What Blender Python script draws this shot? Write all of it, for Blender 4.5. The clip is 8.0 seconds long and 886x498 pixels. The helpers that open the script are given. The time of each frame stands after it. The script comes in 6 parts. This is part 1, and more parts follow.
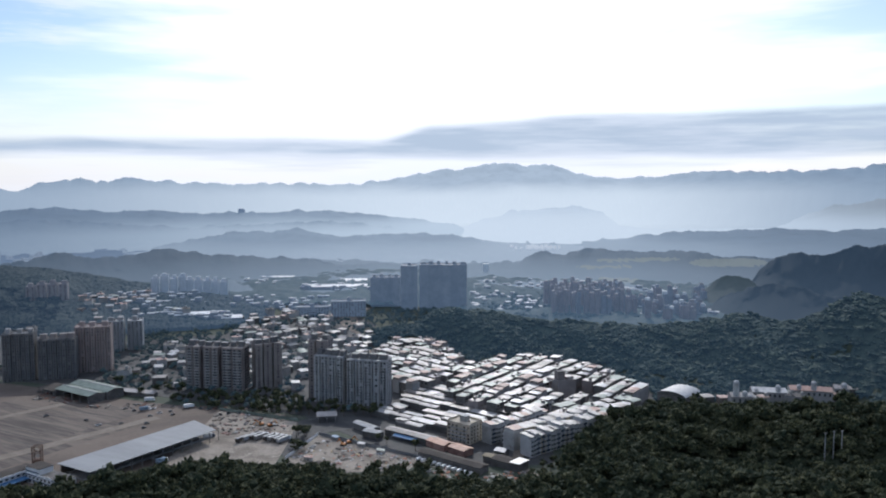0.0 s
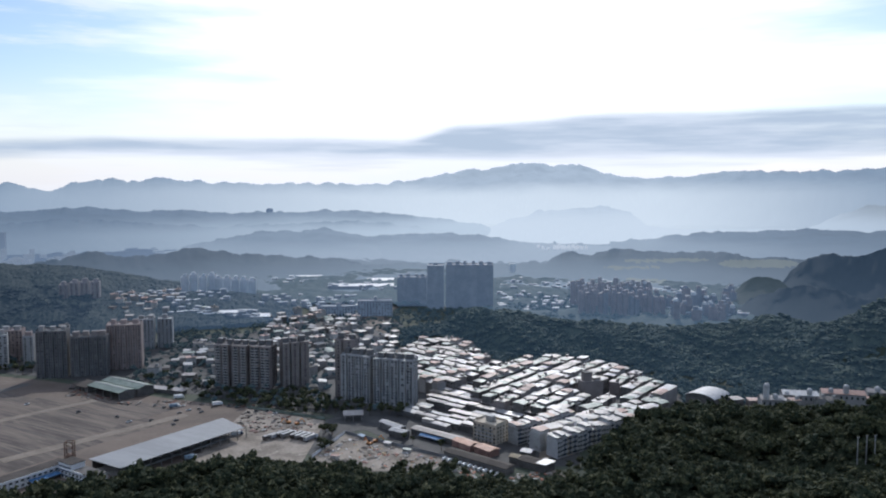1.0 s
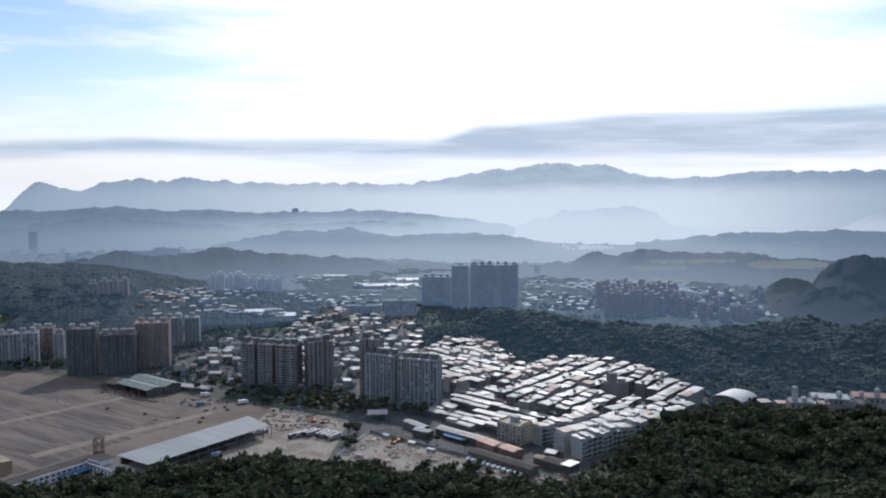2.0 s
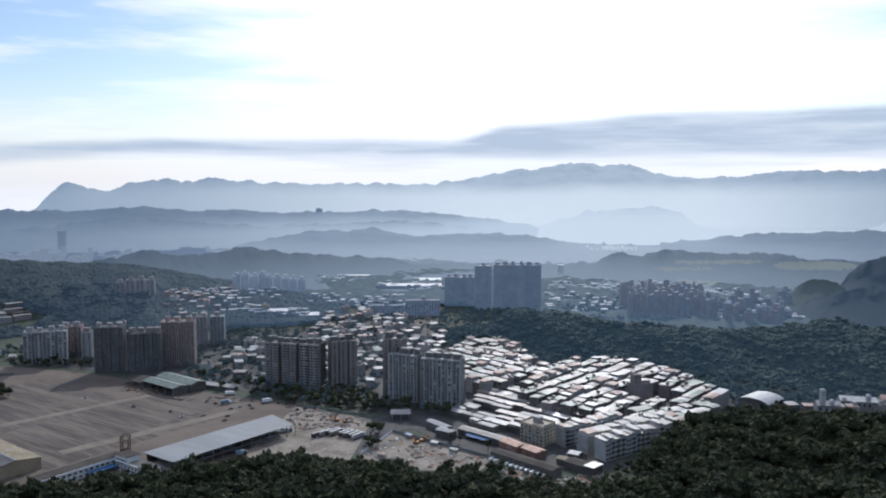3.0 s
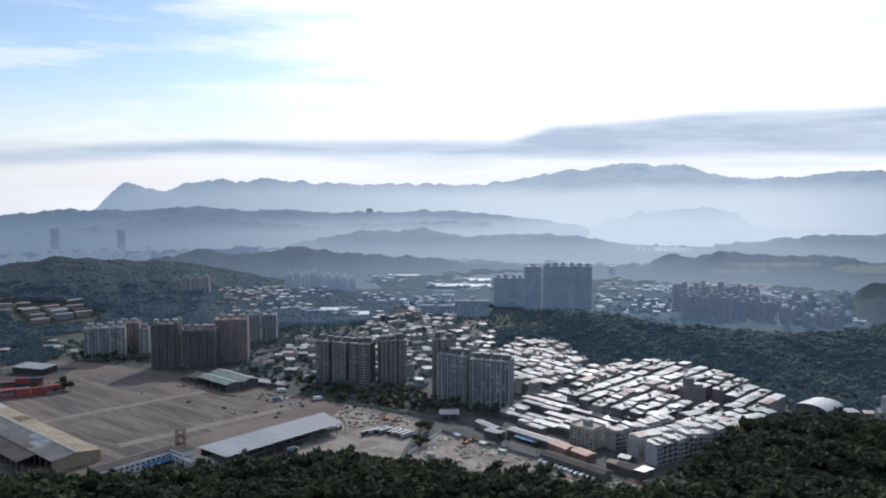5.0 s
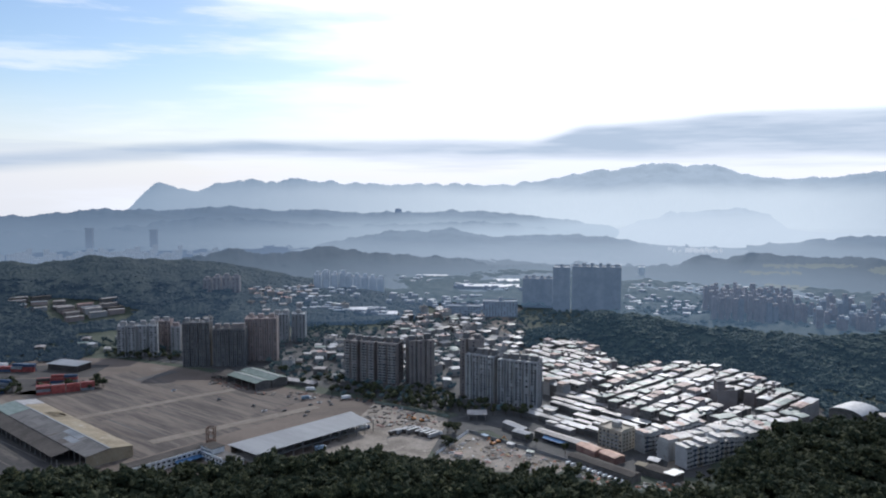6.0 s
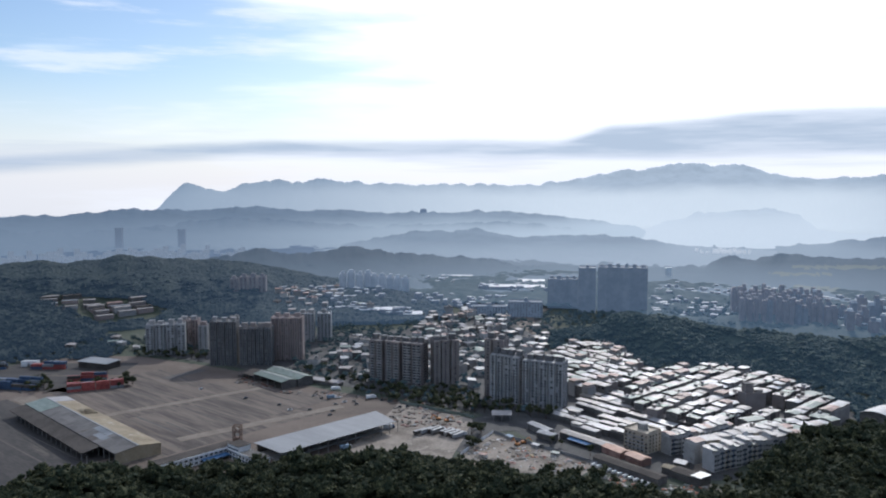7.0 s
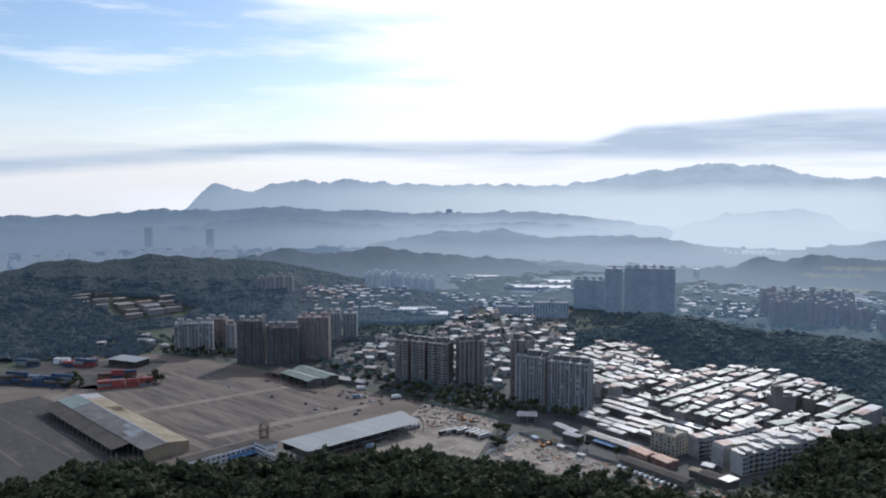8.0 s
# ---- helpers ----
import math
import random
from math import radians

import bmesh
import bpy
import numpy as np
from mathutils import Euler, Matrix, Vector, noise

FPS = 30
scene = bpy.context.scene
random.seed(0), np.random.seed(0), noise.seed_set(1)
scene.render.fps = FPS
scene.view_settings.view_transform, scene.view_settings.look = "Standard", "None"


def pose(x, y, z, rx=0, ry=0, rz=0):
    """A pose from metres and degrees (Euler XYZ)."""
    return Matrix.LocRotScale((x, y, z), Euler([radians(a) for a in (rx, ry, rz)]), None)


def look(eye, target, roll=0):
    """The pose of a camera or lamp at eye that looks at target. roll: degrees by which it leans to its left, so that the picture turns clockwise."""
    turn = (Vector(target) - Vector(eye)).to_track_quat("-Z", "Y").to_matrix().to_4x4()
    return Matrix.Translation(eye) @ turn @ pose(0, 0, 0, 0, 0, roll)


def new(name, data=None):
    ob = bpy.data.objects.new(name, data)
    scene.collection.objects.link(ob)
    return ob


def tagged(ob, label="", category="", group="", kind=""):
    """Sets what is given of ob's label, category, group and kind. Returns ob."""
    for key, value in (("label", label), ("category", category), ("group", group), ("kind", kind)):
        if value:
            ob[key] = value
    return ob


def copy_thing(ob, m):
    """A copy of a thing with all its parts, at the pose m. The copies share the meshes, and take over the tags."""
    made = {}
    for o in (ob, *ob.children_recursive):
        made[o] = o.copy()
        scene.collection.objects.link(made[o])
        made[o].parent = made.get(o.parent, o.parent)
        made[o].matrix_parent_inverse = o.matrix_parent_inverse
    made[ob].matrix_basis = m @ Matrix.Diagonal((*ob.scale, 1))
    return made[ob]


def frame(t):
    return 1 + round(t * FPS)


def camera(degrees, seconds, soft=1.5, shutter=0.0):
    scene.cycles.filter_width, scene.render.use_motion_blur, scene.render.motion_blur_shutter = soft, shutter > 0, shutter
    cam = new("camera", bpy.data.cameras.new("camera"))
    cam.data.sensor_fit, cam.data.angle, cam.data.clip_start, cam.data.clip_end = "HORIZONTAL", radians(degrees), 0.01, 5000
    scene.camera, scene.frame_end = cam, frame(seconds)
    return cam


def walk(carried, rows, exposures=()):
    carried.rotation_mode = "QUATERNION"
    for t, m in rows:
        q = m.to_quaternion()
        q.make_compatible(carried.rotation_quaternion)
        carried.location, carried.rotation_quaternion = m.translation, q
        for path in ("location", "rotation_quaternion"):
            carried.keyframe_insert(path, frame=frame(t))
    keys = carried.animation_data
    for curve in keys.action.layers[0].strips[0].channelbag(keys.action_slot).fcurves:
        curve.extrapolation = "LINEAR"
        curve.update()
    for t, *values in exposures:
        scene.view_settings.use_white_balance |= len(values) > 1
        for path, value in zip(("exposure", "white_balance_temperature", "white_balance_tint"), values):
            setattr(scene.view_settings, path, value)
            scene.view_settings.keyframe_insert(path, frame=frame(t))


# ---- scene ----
cam = camera(58.18, 8.0, soft=2.05)
PATH = [
    (0.0, pose(0, 0, 200, 85.220, -0.000, 0.000)),
    (0.5, pose(0, 0, 200, 85.219, -0.017, 1.109)),
    (1.0, pose(0, 0, 200, 85.214, -0.013, 1.919)),
    (1.5, pose(0, 0, 200, 85.211, -0.017, 2.815)),
    (3.0, pose(0, 0, 200, 85.221, 0.001, 5.360)),
    (3.5, pose(0, 0, 200, 85.225, 0.014, 6.243)),
    (4.0, pose(0, 0, 200, 85.232, -0.006, 7.206)),
    (4.5, pose(0, 0, 200, 85.241, -0.002, 8.022)),
    (6.0, pose(0, 0, 200, 85.262, -0.036, 10.988)),
    (6.5, pose(0, 0, 200, 85.274, -0.012, 11.921)),
    (7.0, pose(0, 0, 200, 85.275, -0.002, 12.788)),
    (7.5, pose(0, 0, 200, 85.283, 0.002, 13.735)),
    (8.0, pose(0, 0, 200, 85.295, -0.000, 14.641)),
]
walk(cam, PATH, [(0.0, 0.0, 5700, 11), (8.0, 0.0, 5700, 11)])

# ---- light: morning sun ahead, behind thin bright cloud ----
SUN_AZ, SUN_EL = 4.0, 33.0


def polar(az, d):
    """Ground position at a bearing (degrees right of +y) and a distance."""
    return d * math.sin(radians(az)), d * math.cos(radians(az))


def node(nt, kind, links=(), operation="", data_type=""):
    n = nt.nodes.new(kind)
    if operation:
        n.operation = operation
    if data_type:
        n.data_type = data_type
    for name, value in links:
        sock = n.inputs[name]
        if isinstance(value, bpy.types.NodeSocket):
            nt.links.new(value, sock)
        else:
            sock.default_value = value
    return n


def calc(nt, op, a, b=0.0, clamp=False):
    n = node(nt, "ShaderNodeMath", ((0, a), (1, b)), operation=op)
    n.use_clamp = clamp
    return n.outputs[0]


def span(nt, value, lo, hi, smooth=True):
    n = node(nt, "ShaderNodeMapRange", (("Value", value), ("From Min", lo), ("From Max", hi)))
    n.interpolation_type = "SMOOTHSTEP" if smooth else "LINEAR"
    return n.outputs[0]


def blend(nt, fac, a, b):
    n = node(nt, "ShaderNodeMix", (("Factor", fac),), data_type="RGBA")
    for k, v in ((6, a), (7, b)):
        if isinstance(v, bpy.types.NodeSocket):
            nt.links.new(v, n.inputs[k])
        else:
            n.inputs[k].default_value = (*v, 1)
    return n.outputs[2]


def build_sky():
    world = bpy.data.worlds.new("sky")
    scene.world = world
    world.use_nodes = True
    nt = world.node_tree
    nt.nodes.clear()
    sky = node(nt, "ShaderNodeTexSky")
    sky.sky_type, sky.sun_disc = "NISHITA", False
    sky.sun_elevation, sky.sun_rotation = radians(SUN_EL), radians(SUN_AZ)
    sky.altitude, sky.dust_density, sky.ozone_density = 200.0, 0.8, 1.6
    air = node(nt, "ShaderNodeVectorMath", ((0, sky.outputs[0]), ("Scale", 0.105)), operation="SCALE").outputs[0]
    way = node(nt, "ShaderNodeTexCoord").outputs["Generated"]
    x, y, z = node(nt, "ShaderNodeSeparateXYZ", ((0, way),)).outputs
    az = calc(nt, "MULTIPLY", calc(nt, "ARCTAN2", x, y), 57.2958)
    el = calc(nt, "MULTIPLY", calc(nt, "ARCSINE", z), 57.2958)

    def streaks(sx, sy, detail, seed, rough=0.55):
        p = node(nt, "ShaderNodeCombineXYZ", ((0, calc(nt, "MULTIPLY", az, sx)), (1, calc(nt, "MULTIPLY", el, sy)), (2, seed))).outputs[0]
        return node(nt, "ShaderNodeTexNoise", (("Vector", p), ("Scale", 1.0), ("Detail", detail), ("Roughness", rough))).outputs["Fac"]

    # thin bright cloud round the sun, ragged at its rim
    da = calc(nt, "SUBTRACT", az, SUN_AZ)
    da = calc(nt, "MULTIPLY", da, calc(nt, "ADD", 1.0, calc(nt, "MULTIPLY", span(nt, az, 8.0, 24.0), 0.30)))
    de = calc(nt, "MULTIPLY", calc(nt, "SUBTRACT", el, 12.0), 0.9)
    off = calc(nt, "SQRT", calc(nt, "ADD", calc(nt, "MULTIPLY", da, da), calc(nt, "MULTIPLY", de, de)))
    veil = calc(nt, "SUBTRACT", 1.18, calc(nt, "DIVIDE", off, 40.0))
    rag = calc(nt, "MULTIPLY", calc(nt, "SUBTRACT", streaks(0.045, 0.34, 5.0, 3.1), 0.5), 2.1)
    veil = span(nt, calc(nt, "ADD", veil, rag), 0.20, 0.85)
    col = blend(nt, veil, air, (1.22, 1.19, 1.16))
    # unseen bright cloud, added above the view to lighten the shaded sides
    high = calc(nt, "MULTIPLY", span(nt, el, 13.0, 30.0), span(nt, streaks(0.03, 0.06, 4.0, 5.5), 0.30, 0.62))
    col = blend(nt, calc(nt, "MULTIPLY", high, 0.5), col, (1.05, 1.06, 1.08))
    # pale haze over the horizon
    low = span(nt, el, 8.0, -0.5)
    col = blend(nt, calc(nt, "MULTIPLY", low, 0.8), col, (0.93, 0.905, 0.89))
    # grey-blue bank of stratus, thin on one side and deep on the other
    base = calc(nt, "SUBTRACT", 2.95, calc(nt, "MULTIPLY", span(nt, az, -22.0, -48.0), 1.5))
    step = calc(nt, "ADD", calc(nt, "MULTIPLY", span(nt, az, -5.0, -0.5), 1.1), calc(nt, "MULTIPLY", span(nt, az, -2.0, 13.0), 0.85))
    wav = calc(nt, "MULTIPLY", calc(nt, "SUBTRACT", streaks(0.06, 0.30, 5.0, 7.7), 0.5), 0.9)
    e2 = calc(nt, "ADD", el, wav)
    over = calc(nt, "SUBTRACT", e2, calc(nt, "ADD", base, step))
    under = calc(nt, "SUBTRACT", base, 1.35)
    bank = calc(nt, "MULTIPLY", span(nt, over, 0.26, -0.40), span(nt, calc(nt, "SUBTRACT", e2, under), -0.15, 0.75))
    holes = span(nt, streaks(0.11, 1.2, 5.0, 1.3), 0.34, 0.62)
    bank = calc(nt, "MULTIPLY", bank, calc(nt, "ADD", 0.64, calc(nt, "MULTIPLY", holes, 0.33)), True)
    col = blend(nt, bank, col, (0.51, 0.575, 0.64))
    # a second, fainter layer of streaks below and above it
    faint = calc(nt, "MULTIPLY", span(nt, streaks(0.05, 0.9, 4.0, 4.4), 0.50, 0.66), calc(nt, "MULTIPLY", span(nt, el, 0.2, 1.2), span(nt, el, 4.6, 3.0)))
    col = blend(nt, calc(nt, "MULTIPLY", faint, 0.40), col, (0.66, 0.69, 0.73))
    # torn white wisps high on the clear side
    wisp = calc(nt, "MULTIPLY", span(nt, streaks(0.055, 0.42, 6.0, 9.2, 0.6), 0.52, 0.66), calc(nt, "MULTIPLY", span(nt, az, -14.0, -26.0), span(nt, el, 3.5, 5.5)))
    col = blend(nt, calc(nt, "MULTIPLY", wisp, 0.6), col, (1.0, 0.99, 0.98))
    bg = node(nt, "ShaderNodeBackground", (("Color", col), ("Strength", 1.0)))
    nt.links.new(bg.outputs[0], node(nt, "ShaderNodeOutputWorld").inputs[0])


build_sky()
sun = new("sun", bpy.data.lights.new("sun", "SUN"))
sun.data.energy, sun.data.angle, sun.data.color = 2.5, radians(0.6), (1.0, 0.92, 0.80)
sun.matrix_world = look((*polar(SUN_AZ, 100), 100 * math.tan(radians(SUN_EL))), (0, 0, 0))
scene.view_settings.exposure = 0.0

# ---- materials ----
def surface(name, a, b, scale=0.3, rough=0.8, metal=0.0, bump=0.3, fine=6.0, vary=0.0, spec=0.5, wear=None, stretch=(1, 1, 1)):
    """Two colours mixed by broad stains and fine grain; vary: how far single pieces differ in lightness."""
    m = bpy.data.materials.new(name)
    m.use_nodes = True
    nt = m.node_tree
    p = nt.nodes["Principled BSDF"]
    at = node(nt, "ShaderNodeTexCoord").outputs["Object"]
    at = node(nt, "ShaderNodeVectorMath", ((0, at), (1, stretch)), operation="MULTIPLY").outputs[0]
    info = node(nt, "ShaderNodeObjectInfo")
    shift = node(nt, "ShaderNodeVectorMath", ((0, info.outputs["Location"]), (1, at)), operation="ADD").outputs[0]
    broad = node(nt, "ShaderNodeTexNoise", (("Vector", shift), ("Scale", scale), ("Detail", 4.0), ("Roughness", 0.6))).outputs["Fac"]
    grain = node(nt, "ShaderNodeTexNoise", (("Vector", shift), ("Scale", scale * fine), ("Detail", 3.0), ("Roughness", 0.65))).outputs["Fac"]
    mixed = calc(nt, "ADD", calc(nt, "MULTIPLY", broad, 0.65), calc(nt, "MULTIPLY", grain, 0.35))
    col = blend(nt, span(nt, mixed, 0.36, 0.64), a, b)
    if wear:
        spots = node(nt, "ShaderNodeTexNoise", (("Vector", shift), ("Scale", scale * 1.7), ("Detail", 5.0), ("Roughness", 0.7))).outputs["Fac"]
        col = blend(nt, span(nt, spots, 0.58, 0.68), col, wear)
    if vary:
        k = node(nt, "ShaderNodeMapRange", (("Value", info.outputs["Random"]), ("To Min", 1 - vary), ("To Max", 1 + vary)))
        col = node(nt, "ShaderNodeVectorMath", ((0, col), ("Scale", k.outputs[0])), operation="SCALE").outputs[0]
    nt.links.new(col, p.inputs["Base Color"])
    p.inputs["Roughness"].default_value, p.inputs["Metallic"].default_value = rough, metal
    p.inputs["Specular IOR Level"].default_value = spec
    if bump:
        h = node(nt, "ShaderNodeBump", (("Strength", bump), ("Distance", 0.15), ("Height", grain)))
        nt.links.new(h.outputs[0], p.inputs["Normal"])
    return m


def foliage(name, dark, light, relief=1.0):
    m = bpy.data.materials.new(name)
    m.use_nodes = True
    nt = m.node_tree
    p = nt.nodes["Principled BSDF"]
    geo = node(nt, "ShaderNodeNewGeometry")
    broad = node(nt, "ShaderNodeTexNoise", (("Vector", geo.outputs["Position"]), ("Scale", 0.018), ("Detail", 3.0))).outputs["Fac"]
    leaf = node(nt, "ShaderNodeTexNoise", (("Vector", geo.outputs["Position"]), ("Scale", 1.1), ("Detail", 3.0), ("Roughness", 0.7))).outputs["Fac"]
    f = calc(nt, "ADD", calc(nt, "MULTIPLY", geo.outputs["Random Per Island"], 0.5), calc(nt, "MULTIPLY", broad, 0.5))
    col = blend(nt, span(nt, f, 0.2, 0.85), dark, light)
    # noise hollows darkened in the colour, as shade between the leaves
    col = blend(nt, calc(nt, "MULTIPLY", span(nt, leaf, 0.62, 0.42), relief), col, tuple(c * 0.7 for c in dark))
    nt.links.new(col, p.inputs["Base Color"])
    p.inputs["Roughness"].default_value = 0.85
    p.inputs["Specular IOR Level"].default_value = 0.12
    h = node(nt, "ShaderNodeBump", (("Strength", relief), ("Distance", 0.9), ("Height", leaf)))
    nt.links.new(h.outputs[0], p.inputs["Normal"])
    return m


def painted_haze(name, crest, foot, z_crest, z_foot, depth=0.85, side=0.85):
    """Far hills and walls with haze painted into their emission: a backdrop that glows, milkier towards the foot to
    stand for mist in the valleys.
    """
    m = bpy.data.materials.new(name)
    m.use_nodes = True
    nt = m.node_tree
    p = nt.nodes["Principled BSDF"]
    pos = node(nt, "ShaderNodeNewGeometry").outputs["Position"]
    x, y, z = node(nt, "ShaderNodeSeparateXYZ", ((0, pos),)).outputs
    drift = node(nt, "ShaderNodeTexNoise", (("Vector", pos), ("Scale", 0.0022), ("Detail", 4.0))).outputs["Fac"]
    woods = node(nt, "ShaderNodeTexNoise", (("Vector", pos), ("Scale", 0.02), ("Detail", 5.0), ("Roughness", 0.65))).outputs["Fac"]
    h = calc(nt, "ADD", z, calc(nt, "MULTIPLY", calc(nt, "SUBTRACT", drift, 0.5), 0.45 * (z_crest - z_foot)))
    # the painted haze is brightest towards the sun
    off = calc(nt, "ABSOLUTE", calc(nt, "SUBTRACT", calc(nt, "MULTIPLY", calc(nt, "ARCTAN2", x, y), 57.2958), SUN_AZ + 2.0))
    # the painted haze falls off sooner on the side past the sun
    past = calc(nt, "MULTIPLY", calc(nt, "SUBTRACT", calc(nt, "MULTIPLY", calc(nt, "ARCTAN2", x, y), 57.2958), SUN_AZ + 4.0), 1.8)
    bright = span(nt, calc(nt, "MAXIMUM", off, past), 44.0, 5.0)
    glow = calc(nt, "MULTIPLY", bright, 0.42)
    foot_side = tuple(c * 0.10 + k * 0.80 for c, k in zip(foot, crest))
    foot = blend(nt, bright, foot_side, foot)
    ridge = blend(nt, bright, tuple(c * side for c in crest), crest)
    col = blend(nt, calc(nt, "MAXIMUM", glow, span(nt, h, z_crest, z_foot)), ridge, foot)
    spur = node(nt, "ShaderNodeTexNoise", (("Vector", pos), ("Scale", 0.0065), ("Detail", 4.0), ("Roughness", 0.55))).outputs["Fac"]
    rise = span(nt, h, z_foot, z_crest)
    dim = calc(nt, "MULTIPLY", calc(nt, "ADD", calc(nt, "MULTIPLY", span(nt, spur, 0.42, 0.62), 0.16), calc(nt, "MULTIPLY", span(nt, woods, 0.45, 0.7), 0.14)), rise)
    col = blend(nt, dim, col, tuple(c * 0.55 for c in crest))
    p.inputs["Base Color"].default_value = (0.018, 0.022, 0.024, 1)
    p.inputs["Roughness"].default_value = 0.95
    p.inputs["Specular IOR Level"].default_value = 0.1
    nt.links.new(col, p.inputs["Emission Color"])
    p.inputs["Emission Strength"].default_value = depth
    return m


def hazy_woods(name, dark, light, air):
    """Woods of the middle and far distance: tuned leaf colour, with haze painted in as a faint glow that grows towards
    the sun.
    """
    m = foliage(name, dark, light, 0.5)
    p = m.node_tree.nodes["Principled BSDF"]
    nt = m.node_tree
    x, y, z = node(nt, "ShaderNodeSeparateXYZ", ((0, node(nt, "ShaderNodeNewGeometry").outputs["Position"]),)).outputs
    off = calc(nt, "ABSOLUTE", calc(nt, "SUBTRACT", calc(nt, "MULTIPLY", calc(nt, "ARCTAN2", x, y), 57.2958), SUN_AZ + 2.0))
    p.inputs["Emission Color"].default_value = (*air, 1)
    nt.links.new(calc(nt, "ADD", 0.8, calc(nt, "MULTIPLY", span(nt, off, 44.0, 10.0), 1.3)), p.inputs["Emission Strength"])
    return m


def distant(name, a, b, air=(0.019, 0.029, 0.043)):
    """Walls and roofs of buildings beyond about 1100 m: a tuned paint colour, with haze painted in as a faint glow that
    grows towards the sun.
    """
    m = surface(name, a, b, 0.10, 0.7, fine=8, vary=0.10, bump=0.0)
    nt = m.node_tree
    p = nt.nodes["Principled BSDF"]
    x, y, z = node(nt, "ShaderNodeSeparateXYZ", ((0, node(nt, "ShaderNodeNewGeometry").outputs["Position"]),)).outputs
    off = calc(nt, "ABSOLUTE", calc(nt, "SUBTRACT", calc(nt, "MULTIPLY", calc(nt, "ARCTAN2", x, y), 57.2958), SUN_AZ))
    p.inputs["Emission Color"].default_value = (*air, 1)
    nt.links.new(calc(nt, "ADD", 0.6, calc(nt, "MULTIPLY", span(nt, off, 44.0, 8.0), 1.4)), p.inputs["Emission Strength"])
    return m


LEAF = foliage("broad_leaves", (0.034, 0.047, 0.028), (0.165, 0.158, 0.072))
# leaves behind and between the houses, with painted haze as a faint glow
LEAF_HAZED = hazy_woods("hazed_leaves", (0.042, 0.060, 0.050), (0.088, 0.104, 0.064), (0.0060, 0.0105, 0.0165))
BARK = surface("bark", (0.07, 0.05, 0.035), (0.13, 0.10, 0.08), 1.5, 0.9)
SOIL = surface("valley_soil", (0.042, 0.056, 0.036), (0.075, 0.085, 0.058), 0.02, 0.95, fine=14, wear=(0.11, 0.105, 0.085))
STREET = surface("street_asphalt", (0.038, 0.038, 0.039), (0.072, 0.070, 0.067), 0.06, 0.85, fine=10, wear=(0.10, 0.098, 0.092))
LOT_DARK = surface("old_asphalt", (0.030, 0.027, 0.026), (0.064, 0.056, 0.050), 0.05, 0.9, fine=8, wear=(0.10, 0.085, 0.07), stretch=(0.25, 1, 1))
YARD = surface("yard_concrete", (0.104, 0.079, 0.062), (0.162, 0.126, 0.100), 0.022, 0.9, fine=18, wear=(0.19, 0.16, 0.13), stretch=(0.6, 1.0, 1.0))
STRIPE_DARK = surface("worn_dark_ground", (0.066, 0.056, 0.049), (0.118, 0.098, 0.081), 0.05, 0.9, fine=8, wear=(0.14, 0.12, 0.097), stretch=(0.25, 1, 1))
LOT_STREAKED = surface("streaked_dirt_lot", (0.058, 0.047, 0.041), (0.170, 0.136, 0.110), 0.20, 0.92, fine=3.5, wear=(0.165, 0.138, 0.114), stretch=(0.05, 0.55, 1))
STRIPE_GREY = surface("worn_grey_asphalt", (0.070, 0.064, 0.060), (0.118, 0.105, 0.095), 0.05, 0.9, fine=8, wear=(0.16, 0.14, 0.12), stretch=(0.25, 1, 1))
STRIPE_PALE = surface("pale_track", (0.150, 0.122, 0.096), (0.225, 0.188, 0.148), 0.06, 0.9, fine=8)
DIRT = surface("bare_dirt", (0.165, 0.138, 0.110), (0.33, 0.285, 0.235), 0.05, 0.95, fine=9, wear=(0.36, 0.32, 0.27), bump=0.6)
TIN = surface("sheet_metal_zinc", (0.23, 0.212, 0.202), (0.365, 0.342, 0.325), 0.25, 0.5, 0.0, fine=5, vary=0.25, wear=(0.26, 0.23, 0.20))
TIN_WHITE = surface("sheet_metal_white", (0.30, 0.295, 0.29), (0.46, 0.455, 0.445), 0.25, 0.45, 0.0, fine=5, vary=0.15, wear=(0.45, 0.42, 0.38))
TIN_OLD = surface("sheet_metal_weathered", (0.20, 0.17, 0.15), (0.36, 0.33, 0.30), 0.25, 0.5, fine=5, vary=0.3, wear=(0.28, 0.16, 0.10))
TIN_RED = surface("sheet_metal_red", (0.22, 0.12, 0.095), (0.36, 0.23, 0.185), 0.25, 0.55, fine=5, vary=0.25)
TIN_ORANGE = surface("sheet_metal_orange", (0.36, 0.17, 0.10), (0.50, 0.27, 0.18), 0.25, 0.55, fine=5, vary=0.2)
TIN_GREEN = surface("sheet_metal_green", (0.12, 0.155, 0.13), (0.21, 0.25, 0.21), 0.2, 0.5, fine=5, vary=0.15)
TIN_BLUE = surface("sheet_metal_blue", (0.12, 0.19, 0.27), (0.24, 0.32, 0.40), 0.2, 0.5, fine=5, vary=0.2)
TIN_GREY = surface("sheet_metal_grey", (0.13, 0.14, 0.15), (0.24, 0.25, 0.26), 0.06, 0.55, fine=16, stretch=(1, 0.15, 1))
SILVER = surface("sheet_metal_silver", (0.20, 0.205, 0.21), (0.265, 0.27, 0.275), 0.05, 0.55, fine=16, stretch=(1, 0.15, 1))
ROOF_WORN = surface("sheet_metal_worn", (0.105, 0.10, 0.097), (0.19, 0.18, 0.172), 0.05, 0.85, fine=12, stretch=(1, 0.3, 1), wear=(0.11, 0.09, 0.078), spec=0.15)
